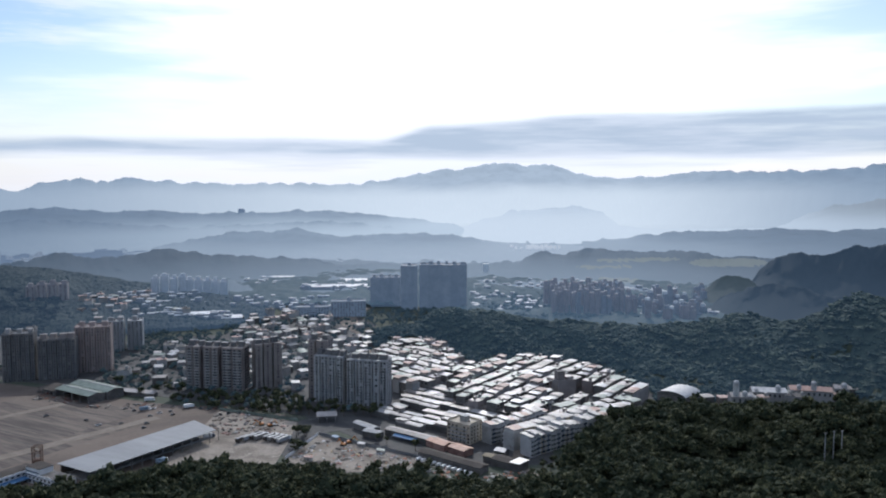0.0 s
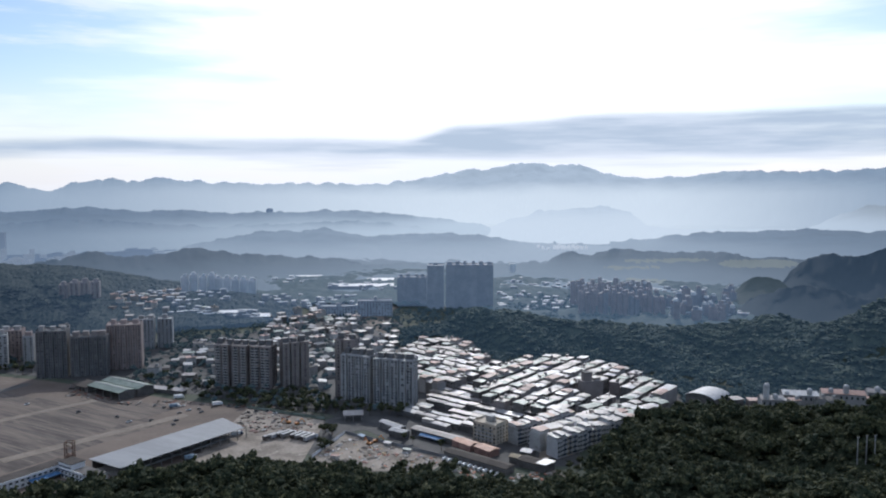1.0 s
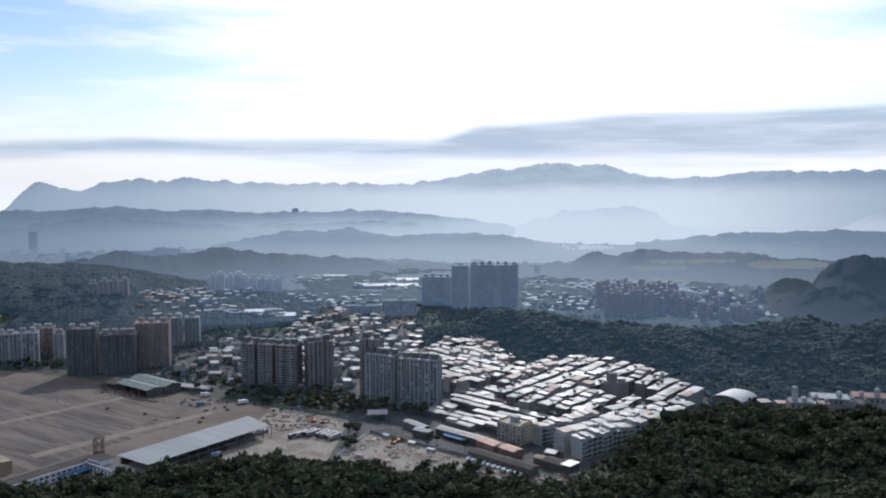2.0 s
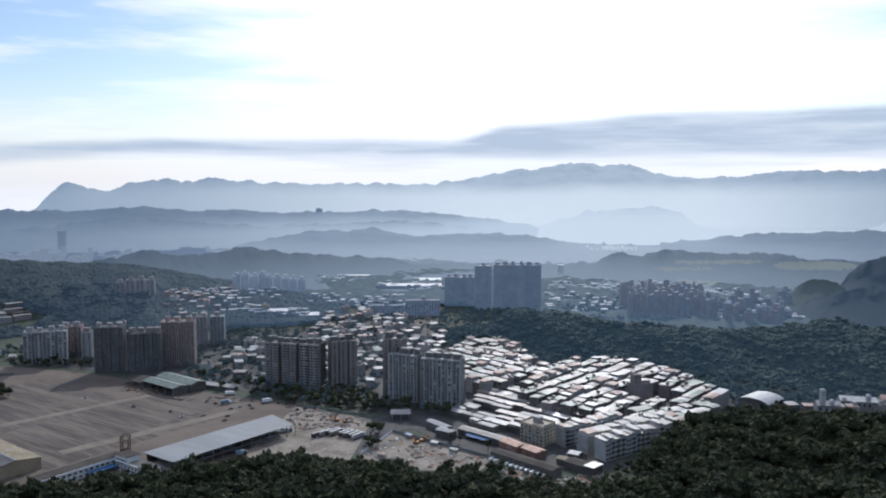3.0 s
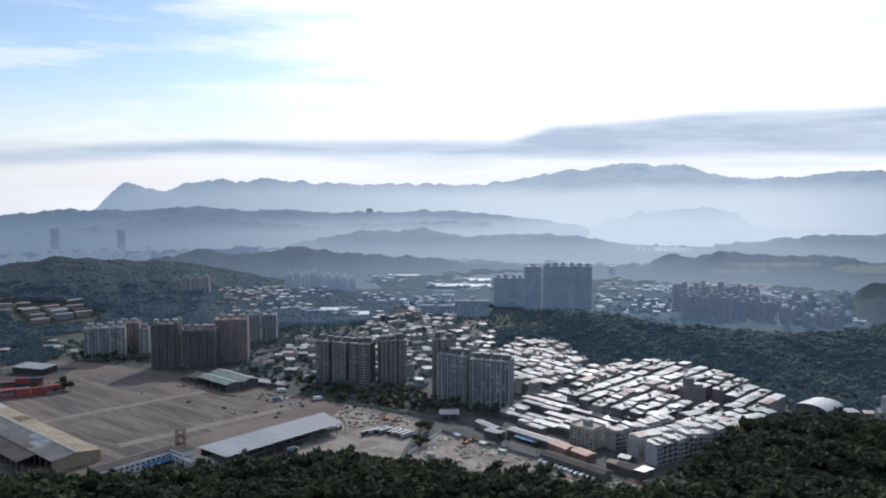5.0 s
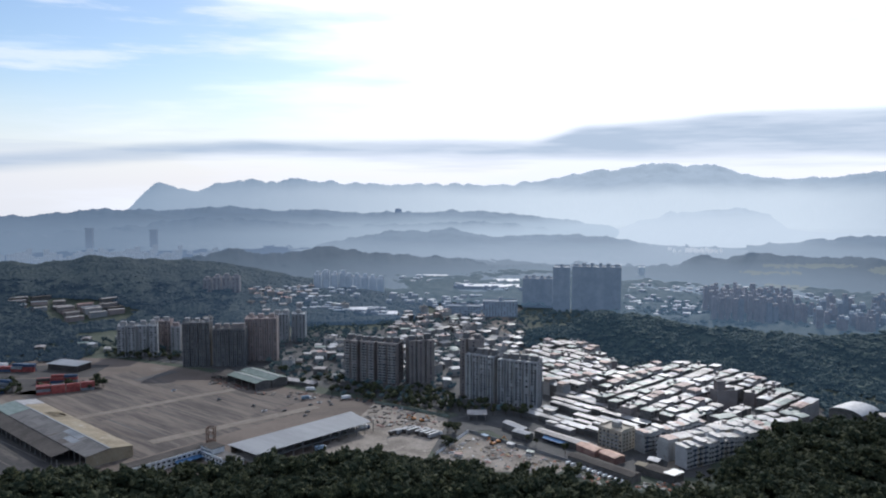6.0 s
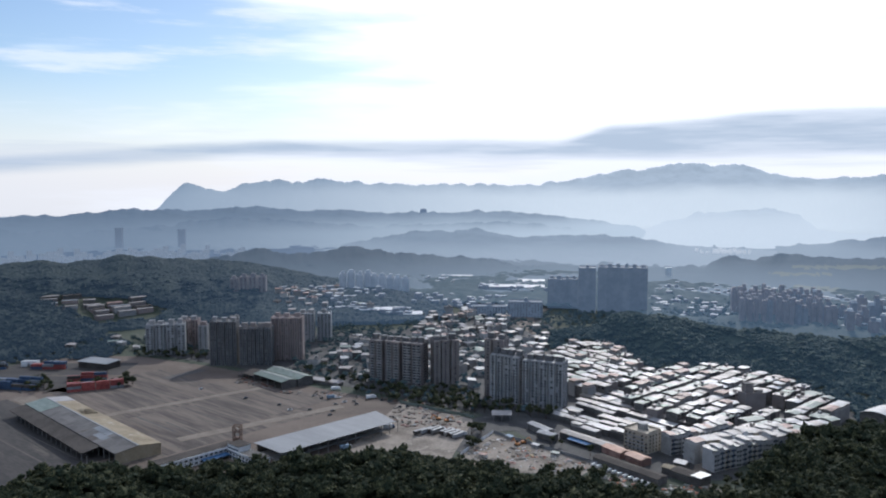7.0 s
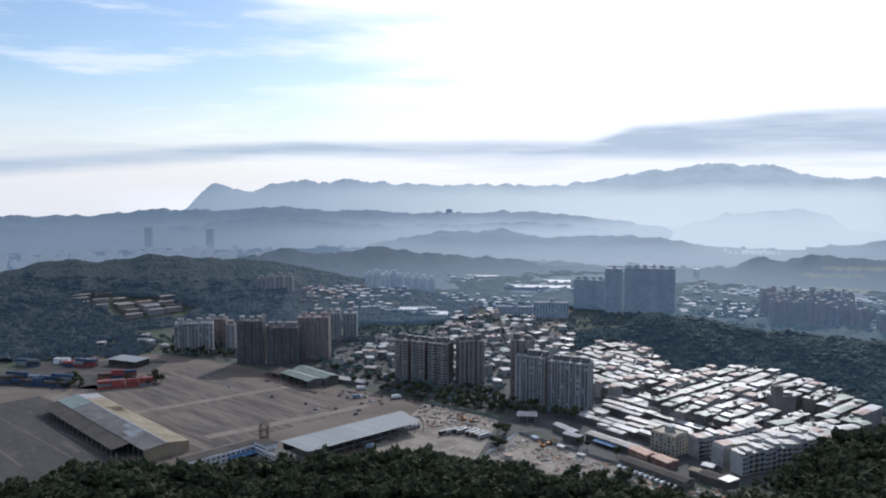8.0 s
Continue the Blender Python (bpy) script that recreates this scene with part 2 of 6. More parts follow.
TIN_TAN = surface("sheet_metal_tan", (0.22, 0.175, 0.11), (0.33, 0.275, 0.19), 0.08, 0.75, fine=9, spec=0.25, wear=(0.40, 0.36, 0.29))
TIN_BROWN = surface("sheet_metal_brown", (0.055, 0.048, 0.043), (0.095, 0.083, 0.073), 0.08, 0.85, fine=9, spec=0.15)
PLASTER = surface("plaster", (0.27, 0.265, 0.25), (0.42, 0.41, 0.39), 0.12, 0.85, fine=9, vary=0.25, wear=(0.27, 0.25, 0.23))
PLASTER_WARM = surface("plaster_warm", (0.36, 0.31, 0.235), (0.48, 0.42, 0.335), 0.12, 0.85, fine=9, vary=0.2, wear=(0.3, 0.25, 0.2))
TILE_GREY = surface("tile_grey", (0.24, 0.235, 0.23), (0.32, 0.31, 0.305), 0.10, 0.6, fine=12, vary=0.06)
TILE_PALE = surface("tile_pale", (0.26, 0.26, 0.265), (0.34, 0.34, 0.34), 0.10, 0.6, fine=12, vary=0.06)
TILE_BROWN = surface("tile_brown", (0.185, 0.158, 0.148), (0.245, 0.213, 0.198), 0.10, 0.6, fine=12, vary=0.06)
TILE_PINK = surface("tile_pink", (0.235, 0.185, 0.172), (0.305, 0.248, 0.23), 0.10, 0.6, fine=12, vary=0.08)
TILE_DARK = surface("tile_dark", (0.092, 0.092, 0.096), (0.138, 0.134, 0.134), 0.10, 0.6, fine=12, vary=0.06)
TILE_BLUE = surface("tile_blue_grey", (0.27, 0.28, 0.29), (0.33, 0.34, 0.35), 0.10, 0.6, fine=12, vary=0.06)
CONCRETE = surface("concrete", (0.24, 0.235, 0.225), (0.36, 0.35, 0.335), 0.15, 0.9, fine=8, vary=0.12)


def rubble(name, colours):
    """Loose litter: every piece takes one of the colours."""
    m = surface(name, (0.2, 0.2, 0.2), (0.3, 0.3, 0.3), 0.5, 0.85)
    nt = m.node_tree
    pick = node(nt, "ShaderNodeNewGeometry").outputs["Random Per Island"]
    col = colours[0]
    for k, c in enumerate(colours[1:], 1):
        col = blend(nt, calc(nt, "GREATER_THAN", pick, k / len(colours)), col, c)
    nt.links.new(col, nt.nodes["Principled BSDF"].inputs["Base Color"])
    return m


SITE_LITTER = rubble("site_litter", [(0.45, 0.43, 0.39), (0.28, 0.25, 0.21), (0.38, 0.30, 0.18), (0.55, 0.53, 0.50), (0.10, 0.09, 0.08), (0.40, 0.17, 0.10), (0.24, 0.21, 0.18)])
YARD_LITTER = rubble("yard_litter", [(0.06, 0.055, 0.05), (0.13, 0.10, 0.08), (0.05, 0.05, 0.055), (0.26, 0.24, 0.21), (0.20, 0.09, 0.06)])
GLASS = surface("window_glass", (0.025, 0.03, 0.035), (0.05, 0.055, 0.06), 0.4, 0.12, fine=4, bump=0.0, vary=0.4)
STEEL = surface("painted_steel", (0.16, 0.15, 0.14), (0.26, 0.25, 0.23), 0.8, 0.5)
WHITE = surface("white_paint", (0.66, 0.66, 0.65), (0.80, 0.80, 0.79), 0.3, 0.6, fine=6, vary=0.06)
BLUE = surface("blue_paint", (0.022, 0.045, 0.095), (0.042, 0.078, 0.145), 0.3, 0.55, vary=0.2)
BLUE_SHEET = surface("blue_sheet", (0.045, 0.12, 0.26), (0.085, 0.20, 0.38), 0.3, 0.5, vary=0.1)
RUST = surface("rusty_steel", (0.10, 0.062, 0.045), (0.20, 0.125, 0.09), 0.8, 0.8)
RED = surface("red_paint", (0.20, 0.038, 0.034), (0.33, 0.075, 0.062), 0.3, 0.55, vary=0.25)
ORANGE = surface("orange_paint", (0.50, 0.19, 0.05), (0.60, 0.27, 0.08), 0.3, 0.5)
RUBBER = surface("rubber", (0.02, 0.02, 0.02), (0.04, 0.04, 0.04), 2.0, 0.9)
# hill and valley woods: haze painted as emission
HILL_WOODS = hazy_woods("hazed_hill_woods", (0.014, 0.021, 0.018), (0.039, 0.048, 0.028), (0.021, 0.033, 0.051))
VALLEY = hazy_woods("hazed_valley", (0.030, 0.042, 0.034), (0.060, 0.070, 0.052), (0.026, 0.040, 0.057))
# far wall and roof colours with haze added as emission
FAR_WALL = distant("hazed_wall_grey", (0.15, 0.15, 0.155), (0.205, 0.205, 0.21))
FAR_PALE = distant("hazed_wall_pale", (0.38, 0.38, 0.385), (0.48, 0.48, 0.48))
FAR_PINK = distant("hazed_wall_pinkish", (0.165, 0.135, 0.125), (0.225, 0.19, 0.175))
FAR_ROOF = distant("hazed_roofs", (0.36, 0.36, 0.35), (0.54, 0.54, 0.52))
TILE_WHITE = surface("tile_white", (0.36, 0.355, 0.35), (0.48, 0.475, 0.465), 0.10, 0.6, fine=12, vary=0.12)
# concrete darkened so that walls away from the sun look shaded
CONCRETE_DARK = surface("shade_dark_concrete", (0.085, 0.08, 0.075), (0.15, 0.14, 0.13), 0.2, 0.9, fine=8, vary=0.3)

# ---- land: the valley floor and its hills ----
def part(name, bm, material, parent=None, label="", smooth=False):
    """Links a bmesh as one mesh object, under a thing or a part if one is given."""
    me = bpy.data.meshes.new(name)
    bm.normal_update()
    bm.to_mesh(me)
    bm.free()
    me.materials.append(material)
    if smooth:
        me.polygons.foreach_set("use_smooth", [True] * len(me.polygons))
    ob = new(name, me)
    if parent:
        ob.parent = parent
    return tagged(ob, label)


def share(name, me, parent, m):
    """One more object on a mesh that is there already."""
    ob = new(name, me)
    ob.parent = parent
    ob.matrix_basis = m
    return ob


def box(bm, x0, x1, y0, y1, z0, z1):
    v = [bm.verts.new((x, y, z)) for z in (z0, z1) for x, y in ((x0, y0), (x1, y0), (x1, y1), (x0, y1))]
    for f in ((3, 2, 1, 0), (4, 5, 6, 7), (0, 1, 5, 4), (1, 2, 6, 5), (2, 3, 7, 6), (3, 0, 4, 7)):
        bm.faces.new([v[i] for i in f])
    return v


def prism(bm, outline, z0, z1):
    """An upright block on an outline of (x, y), given anticlockwise."""
    a = [bm.verts.new((x, y, z0)) for x, y in outline]
    b = [bm.verts.new((x, y, z1)) for x, y in outline]
    n = len(a)
    bm.faces.new(b)
    bm.faces.new(a[::-1])
    for i in range(n):
        bm.faces.new((a[i], a[(i + 1) % n], b[(i + 1) % n], b[i]))


def ridge_of(nodes):
    """(bearing, distance, height, half width) -> x, y, height, half width."""
    return [(*polar(az, d), h, w) for az, d, h, w in nodes]


RIDGES = [
    # wooded rise below the camera
    ridge_of([(-75, 470, 34, 130), (-50, 446, 29, 102), (-44, 446, 30, 100), (-38, 446, 40, 106), (-34, 446, 32, 100), (-29, 446, 27, 98), (-26, 446, 26, 98), (-23, 446, 29, 98), (-16, 446, 30, 98),
              (-11, 440, 25, 94), (-6, 436, 20, 90), (-3, 434, 16, 86), (-1, 434, 12, 84), (3, 434, 11, 84), (8, 436, 13, 84), (12, 440, 21, 92), (17, 445, 30, 115), (40, 445, 50, 150)]),
    # wooded spur beside the terraces
    ridge_of([(14, 540, 16, 60), (16, 605, 18, 88), (19, 615, 20, 98), (24, 612, 26, 112), (30, 585, 44, 135), (42, 560, 60, 180)]),
    # long hill behind the terraces
    ridge_of([(-3.4, 1060, 2, 50), (-2.2, 1020, 10, 65), (-1.0, 1003, 24, 80), (0.25, 999, 32, 92), (3.1, 991, 26, 95), (4.6, 987, 31, 100), (7.2, 979, 26, 100), (10.8, 968, 21, 100), (12.8, 962, 17, 95),
              (14.7, 956, 28, 115), (16.6, 950, 29, 120), (20.3, 938, 38, 140), (23.8, 926, 50, 150), (27.2, 914, 60, 165), (30, 905, 66, 175), (44, 860, 80, 220)]),
    # shoulder of that hill above the domed halls
    ridge_of([(20.5, 845, 2, 45), (21.5, 842, 5, 50), (22.9, 840, 10, 60), (25.9, 838, 28, 72), (29.4, 836, 46, 84), (38, 836, 70, 110)]),
    # hill on the far side of the yard
    ridge_of([(-60, 1150, 60, 330), (-46, 1230, 52, 260), (-43.3, 1290, 50, 240), (-41.6, 1380, 62, 300), (-39, 1440, 66, 340), (-34.4, 1450, 68, 340), (-29.2, 1450, 57, 320)]),
    # terrace of land that carries the pale blocks
    ridge_of([(-28, 1240, 30, 175), (-23, 1260, 26, 190), (-18.5, 1260, 26, 190), (-15.5, 1240, 20, 130)]),
]


def land(x, y):
    """Height of the ground, for arrays of x and y."""
    x, y = np.asarray(x, float), np.asarray(y, float)
    z = np.zeros(np.broadcast(x, y).shape)
    wave = (np.sin(x * 0.031 + 1.3 * np.sin(y * 0.017)) + np.sin(y * 0.043 + 1.7 * np.sin(x * 0.023 + 0.8)) + 0.6 * np.sin(x * 0.09 + y * 0.07)) / 2.6
    for k, ridge in enumerate(RIDGES):
        best = np.zeros_like(z)
        for (ax, ay, ah, aw), (bx, by, bh, bw) in zip(ridge, ridge[1:]):
            dx, dy = bx - ax, by - ay
            s = np.clip(((x - ax) * dx + (y - ay) * dy) / (dx * dx + dy * dy), 0, 1)
            d = np.hypot(x - ax - s * dx, y - ay - s * dy) / (aw + s * (bw - aw))
            gully = 0.85 * d * np.sin(np.arctan2(x, y) * 40 + 1.5 * np.sin(d * 3 + k)) if k in (2, 3) else 0.0
            best = np.maximum(best, (ah + s * (bh - ah)) * np.where(d < 1, (1 - d * d) ** 2, 0) * (1 + gully))
        z = np.maximum(z, best * (1 + (0.08, 0.08, 0.17, 0.10, 0.10, 0.10)[k] * wave))
    return z


def grid_mesh(name, xs, ys, zs, material):
    """A smooth sheet from arrays of rows and columns."""
    r, c = xs.shape
    me = bpy.data.meshes.new(name)
    i = np.arange(r * c).reshape(r, c)
    quads = np.stack([i[:-1, :-1], i[:-1, 1:], i[1:, 1:], i[1:, :-1]], -1).reshape(-1, 4)
    me.from_pydata(np.stack([xs.ravel(), ys.ravel(), zs.ravel()], 1), [], quads.tolist())
    me.polygons.foreach_set("use_smooth", [True] * len(me.polygons))
    me.materials.append(material)
    return new(name, me)


def build_ground():
    az = np.radians(np.concatenate([np.arange(-180, -52, 4.0), np.arange(-52, 40, 0.5), np.arange(40, 180.1, 4.0)]))
    d = np.concatenate([np.linspace(0, 360, 10), np.arange(372, 720, 8.0), np.arange(720, 1500, 16.0), np.linspace(1520, 4990, 30)])
    a, r = np.meshgrid(az, d)
    x, y = r * np.sin(a), r * np.cos(a)
    z = land(x, y)
    z = np.where(r < 372, land(374 * np.sin(a), 374 * np.cos(a)) + (372 - r) * 0.12, z)
    tagged(grid_mesh("ground", x, y, z, SOIL), "broad valley floor of grass and bare soil", "ground", kind="structure")


build_ground()


def sheet(name, outline, z, material, label, category):
    """A slab of paving whose edge is a real step above the ground."""
    bm = bmesh.new()
    prism(bm, outline, z - 0.6, z)
    return tagged(part(name, bm, material), label, category, kind="structure")


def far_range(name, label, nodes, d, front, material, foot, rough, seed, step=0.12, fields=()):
    """A far range of hills round the valley, shaped to fit the camera's view: nodes are (bearing, elevation of the
    crest as seen from 200 m up), d its distance.
    """
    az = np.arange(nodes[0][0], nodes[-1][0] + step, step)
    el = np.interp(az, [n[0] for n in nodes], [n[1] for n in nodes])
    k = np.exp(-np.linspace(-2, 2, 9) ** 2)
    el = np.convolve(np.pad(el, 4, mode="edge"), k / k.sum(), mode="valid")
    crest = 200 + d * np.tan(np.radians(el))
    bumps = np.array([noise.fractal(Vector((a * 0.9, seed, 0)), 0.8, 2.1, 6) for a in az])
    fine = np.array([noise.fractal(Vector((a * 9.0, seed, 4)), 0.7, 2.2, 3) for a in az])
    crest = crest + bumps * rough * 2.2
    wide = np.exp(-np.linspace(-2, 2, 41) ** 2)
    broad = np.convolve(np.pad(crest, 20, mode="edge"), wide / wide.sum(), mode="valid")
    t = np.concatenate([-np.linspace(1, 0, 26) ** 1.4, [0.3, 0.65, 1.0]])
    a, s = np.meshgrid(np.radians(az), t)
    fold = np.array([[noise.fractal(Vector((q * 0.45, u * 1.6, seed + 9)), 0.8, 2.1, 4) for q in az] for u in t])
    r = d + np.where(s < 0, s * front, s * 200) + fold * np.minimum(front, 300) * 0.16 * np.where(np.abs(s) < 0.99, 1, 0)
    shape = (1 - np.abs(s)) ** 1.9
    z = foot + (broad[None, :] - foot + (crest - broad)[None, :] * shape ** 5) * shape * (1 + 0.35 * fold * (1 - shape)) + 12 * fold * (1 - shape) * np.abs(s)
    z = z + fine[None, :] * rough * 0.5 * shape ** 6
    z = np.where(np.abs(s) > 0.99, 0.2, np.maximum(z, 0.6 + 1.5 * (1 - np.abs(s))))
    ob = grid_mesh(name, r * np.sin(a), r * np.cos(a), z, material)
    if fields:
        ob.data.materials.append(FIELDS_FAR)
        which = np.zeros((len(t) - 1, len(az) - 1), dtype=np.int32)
        # elevation from the camera's height, to fit the fields to its view
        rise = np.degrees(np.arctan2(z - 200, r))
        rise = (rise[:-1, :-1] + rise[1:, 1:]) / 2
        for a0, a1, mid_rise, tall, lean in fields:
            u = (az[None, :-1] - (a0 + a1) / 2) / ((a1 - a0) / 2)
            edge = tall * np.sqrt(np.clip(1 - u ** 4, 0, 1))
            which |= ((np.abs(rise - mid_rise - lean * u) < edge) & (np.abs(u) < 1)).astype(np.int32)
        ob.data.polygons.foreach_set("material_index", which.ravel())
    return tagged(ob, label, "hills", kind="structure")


# haze is painted into these emission colours, from crest to foot
FAR = painted_haze("farthest_mountains", (0.26, 0.335, 0.42), (0.66, 0.71, 0.73), 275, 115, 0.95)
FARM = painted_haze("misty_slopes", (0.47, 0.54, 0.60), (0.60, 0.655, 0.69), 120, 20, 0.95, 0.5)
FAR2 = painted_haze("second_range", (0.15, 0.205, 0.275), (0.49, 0.56, 0.61), 90, 22, 0.95)
FAR3 = painted_haze("third_range", (0.215, 0.275, 0.34), (0.36, 0.42, 0.48), 46, 4, 0.9)
FAR3S = painted_haze("side_range", (0.165, 0.22, 0.285), (0.31, 0.37, 0.43), 46, 4, 0.9)
FIELDS_FAR = painted_haze("fields_in_haze", (0.17, 0.20, 0.20), (0.25, 0.28, 0.28), 60, 2, 0.9)
FAR4 = painted_haze("wooded_hills", (0.083, 0.113, 0.150), (0.205, 0.255, 0.305), 60, 2, 0.9)
FAR5K = painted_haze("knoll_woods", (0.045, 0.063, 0.070), (0.090, 0.118, 0.140), 70, 0, 0.85)
FAR5 = painted_haze("steep_wooded_hills", (0.034, 0.054, 0.080), (0.068, 0.098, 0.132), 85, 0, 0.85)
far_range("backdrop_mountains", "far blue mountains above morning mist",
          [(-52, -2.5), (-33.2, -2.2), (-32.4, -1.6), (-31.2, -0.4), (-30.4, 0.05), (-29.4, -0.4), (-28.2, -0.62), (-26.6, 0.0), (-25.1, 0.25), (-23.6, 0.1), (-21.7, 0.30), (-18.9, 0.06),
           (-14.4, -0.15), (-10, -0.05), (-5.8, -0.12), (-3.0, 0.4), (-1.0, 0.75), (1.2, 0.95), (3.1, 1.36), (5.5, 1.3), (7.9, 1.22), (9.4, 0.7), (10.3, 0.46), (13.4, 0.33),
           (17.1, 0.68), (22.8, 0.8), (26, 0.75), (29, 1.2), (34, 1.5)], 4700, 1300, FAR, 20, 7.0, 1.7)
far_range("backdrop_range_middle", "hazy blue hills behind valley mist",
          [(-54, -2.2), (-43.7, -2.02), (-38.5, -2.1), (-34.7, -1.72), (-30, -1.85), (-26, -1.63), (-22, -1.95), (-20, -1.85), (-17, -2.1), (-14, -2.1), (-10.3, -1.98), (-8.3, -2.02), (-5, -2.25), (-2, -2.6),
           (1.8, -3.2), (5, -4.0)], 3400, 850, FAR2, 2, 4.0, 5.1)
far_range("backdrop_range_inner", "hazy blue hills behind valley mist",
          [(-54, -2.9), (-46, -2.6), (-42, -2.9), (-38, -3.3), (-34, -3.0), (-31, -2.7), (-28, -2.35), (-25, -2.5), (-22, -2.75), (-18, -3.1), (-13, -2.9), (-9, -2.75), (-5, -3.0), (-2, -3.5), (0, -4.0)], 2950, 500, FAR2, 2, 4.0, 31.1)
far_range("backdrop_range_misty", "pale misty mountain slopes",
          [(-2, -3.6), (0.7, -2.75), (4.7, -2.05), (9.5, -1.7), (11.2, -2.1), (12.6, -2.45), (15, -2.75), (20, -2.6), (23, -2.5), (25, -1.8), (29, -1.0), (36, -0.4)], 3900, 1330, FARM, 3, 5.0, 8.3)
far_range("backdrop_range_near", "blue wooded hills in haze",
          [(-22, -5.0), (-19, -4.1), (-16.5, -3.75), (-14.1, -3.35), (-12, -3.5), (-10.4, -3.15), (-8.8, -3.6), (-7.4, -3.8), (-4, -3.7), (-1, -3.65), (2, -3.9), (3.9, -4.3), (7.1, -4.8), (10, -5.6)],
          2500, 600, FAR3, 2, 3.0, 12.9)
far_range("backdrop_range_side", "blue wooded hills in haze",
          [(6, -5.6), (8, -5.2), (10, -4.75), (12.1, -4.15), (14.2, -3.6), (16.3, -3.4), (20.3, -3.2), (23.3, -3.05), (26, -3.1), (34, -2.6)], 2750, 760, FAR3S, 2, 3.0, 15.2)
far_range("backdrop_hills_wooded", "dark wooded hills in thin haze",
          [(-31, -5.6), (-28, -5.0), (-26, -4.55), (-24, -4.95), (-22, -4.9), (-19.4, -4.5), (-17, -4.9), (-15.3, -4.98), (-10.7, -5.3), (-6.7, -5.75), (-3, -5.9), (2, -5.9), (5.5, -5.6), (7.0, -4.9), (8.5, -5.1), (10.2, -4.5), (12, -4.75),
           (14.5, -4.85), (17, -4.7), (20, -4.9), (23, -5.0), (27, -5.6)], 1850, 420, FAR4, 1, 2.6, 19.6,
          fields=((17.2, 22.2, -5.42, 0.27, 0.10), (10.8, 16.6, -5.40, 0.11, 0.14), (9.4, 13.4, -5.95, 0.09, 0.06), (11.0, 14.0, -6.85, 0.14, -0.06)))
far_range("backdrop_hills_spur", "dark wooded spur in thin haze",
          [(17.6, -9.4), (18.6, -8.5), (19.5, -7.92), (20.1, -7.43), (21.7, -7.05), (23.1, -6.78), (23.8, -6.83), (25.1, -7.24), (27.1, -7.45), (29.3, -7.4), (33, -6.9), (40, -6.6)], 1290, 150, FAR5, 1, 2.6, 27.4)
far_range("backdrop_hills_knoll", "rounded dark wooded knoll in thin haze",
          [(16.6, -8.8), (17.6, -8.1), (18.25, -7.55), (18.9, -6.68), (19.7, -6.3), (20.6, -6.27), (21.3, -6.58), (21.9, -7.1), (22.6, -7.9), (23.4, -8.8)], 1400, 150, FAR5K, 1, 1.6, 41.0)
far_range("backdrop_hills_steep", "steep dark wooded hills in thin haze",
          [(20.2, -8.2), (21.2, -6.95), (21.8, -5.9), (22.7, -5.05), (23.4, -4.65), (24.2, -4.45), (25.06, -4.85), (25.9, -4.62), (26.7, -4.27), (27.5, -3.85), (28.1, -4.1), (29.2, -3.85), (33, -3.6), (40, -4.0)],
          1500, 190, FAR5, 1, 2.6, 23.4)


def inside(x, y, outline):
    hit = False
    for (ax, ay), (bx, by) in zip(outline, outline[1:] + outline[:1]):
        if (ay > y) != (by > y) and x < ax + (y - ay) / (by - ay) * (bx - ax):
            hit = not hit
    return hit


def woods_cover(name, label, az0, az1, d0, d1, step, low, lift, crown, material, seed, gaps=()):
    """Unbroken woods over far ground: the land itself, raised by crowns of many sizes."""
    az = np.radians(np.arange(az0, az1, math.degrees(step / d1) * 1.0))
    d = np.arange(d0, d1, step)
    a, r = np.meshgrid(az, d)
    rng = np.random.RandomState(seed)
    r = r + (rng.rand(*r.shape) - 0.5) * step * 0.9
    a = a + (rng.rand(*r.shape) - 0.5) * step * 0.9 / d1
    x, y = r * np.sin(a), r * np.cos(a)
    z = land(x, y)
    bump = rng.rand(*z.shape)
    bump = np.maximum(bump, 0.75 * np.roll(bump, 1, 0))
    swell = np.sin(x * 0.05 + 2 * np.sin(y * 0.031)) * np.sin(y * 0.047 + 2 * np.sin(x * 0.029))
    hold = np.ones(z.shape, bool)
    for outline in gaps:
        hold &= ~np.array([[inside(u, v, outline) for u, v in zip(p, q)] for p, q in zip(x, y)])
    z = np.where((z > low) & hold, z + lift + crown * bump + crown * 0.6 * swell, -4.0 - r * 0.0)
    ob = tagged(grid_mesh(name, x, y, z, material), label, "woods", kind="structure")
    ob.data.polygons.foreach_set("use_smooth", [False] * len(ob.data.polygons))
    return ob


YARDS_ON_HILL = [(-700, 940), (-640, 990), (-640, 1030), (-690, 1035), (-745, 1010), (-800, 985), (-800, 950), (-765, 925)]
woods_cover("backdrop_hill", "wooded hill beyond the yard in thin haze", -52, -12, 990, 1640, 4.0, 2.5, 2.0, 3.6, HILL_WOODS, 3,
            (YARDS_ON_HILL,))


def valley_floor():
    """The far floor of the valley: woods, groves and paddies lying in haze."""
    az = np.radians(np.arange(-52, 41, 0.35))
    d = np.arange(1100, 1600, 8.0)
    a, r = np.meshgrid(az, d)
    r = r + 170 * np.clip((np.radians(5) - a) / np.radians(6), 0, 1)
    x, y = r * np.sin(a), r * np.cos(a)
    rng = np.random.RandomState(5)
    swell = np.sin(x * 0.021 + 2 * np.sin(y * 0.013)) * np.sin(y * 0.017 + 2 * np.sin(x * 0.011))
    z = 0.3 + np.clip(swell + 0.8, 0, 1) * (3 + 8 * rng.rand(*x.shape)) * np.clip((r - 1100) / 60, 0, 1)
    # the valley's haze is emission in its material
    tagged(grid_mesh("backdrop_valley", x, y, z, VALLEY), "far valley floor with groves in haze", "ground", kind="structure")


valley_floor()


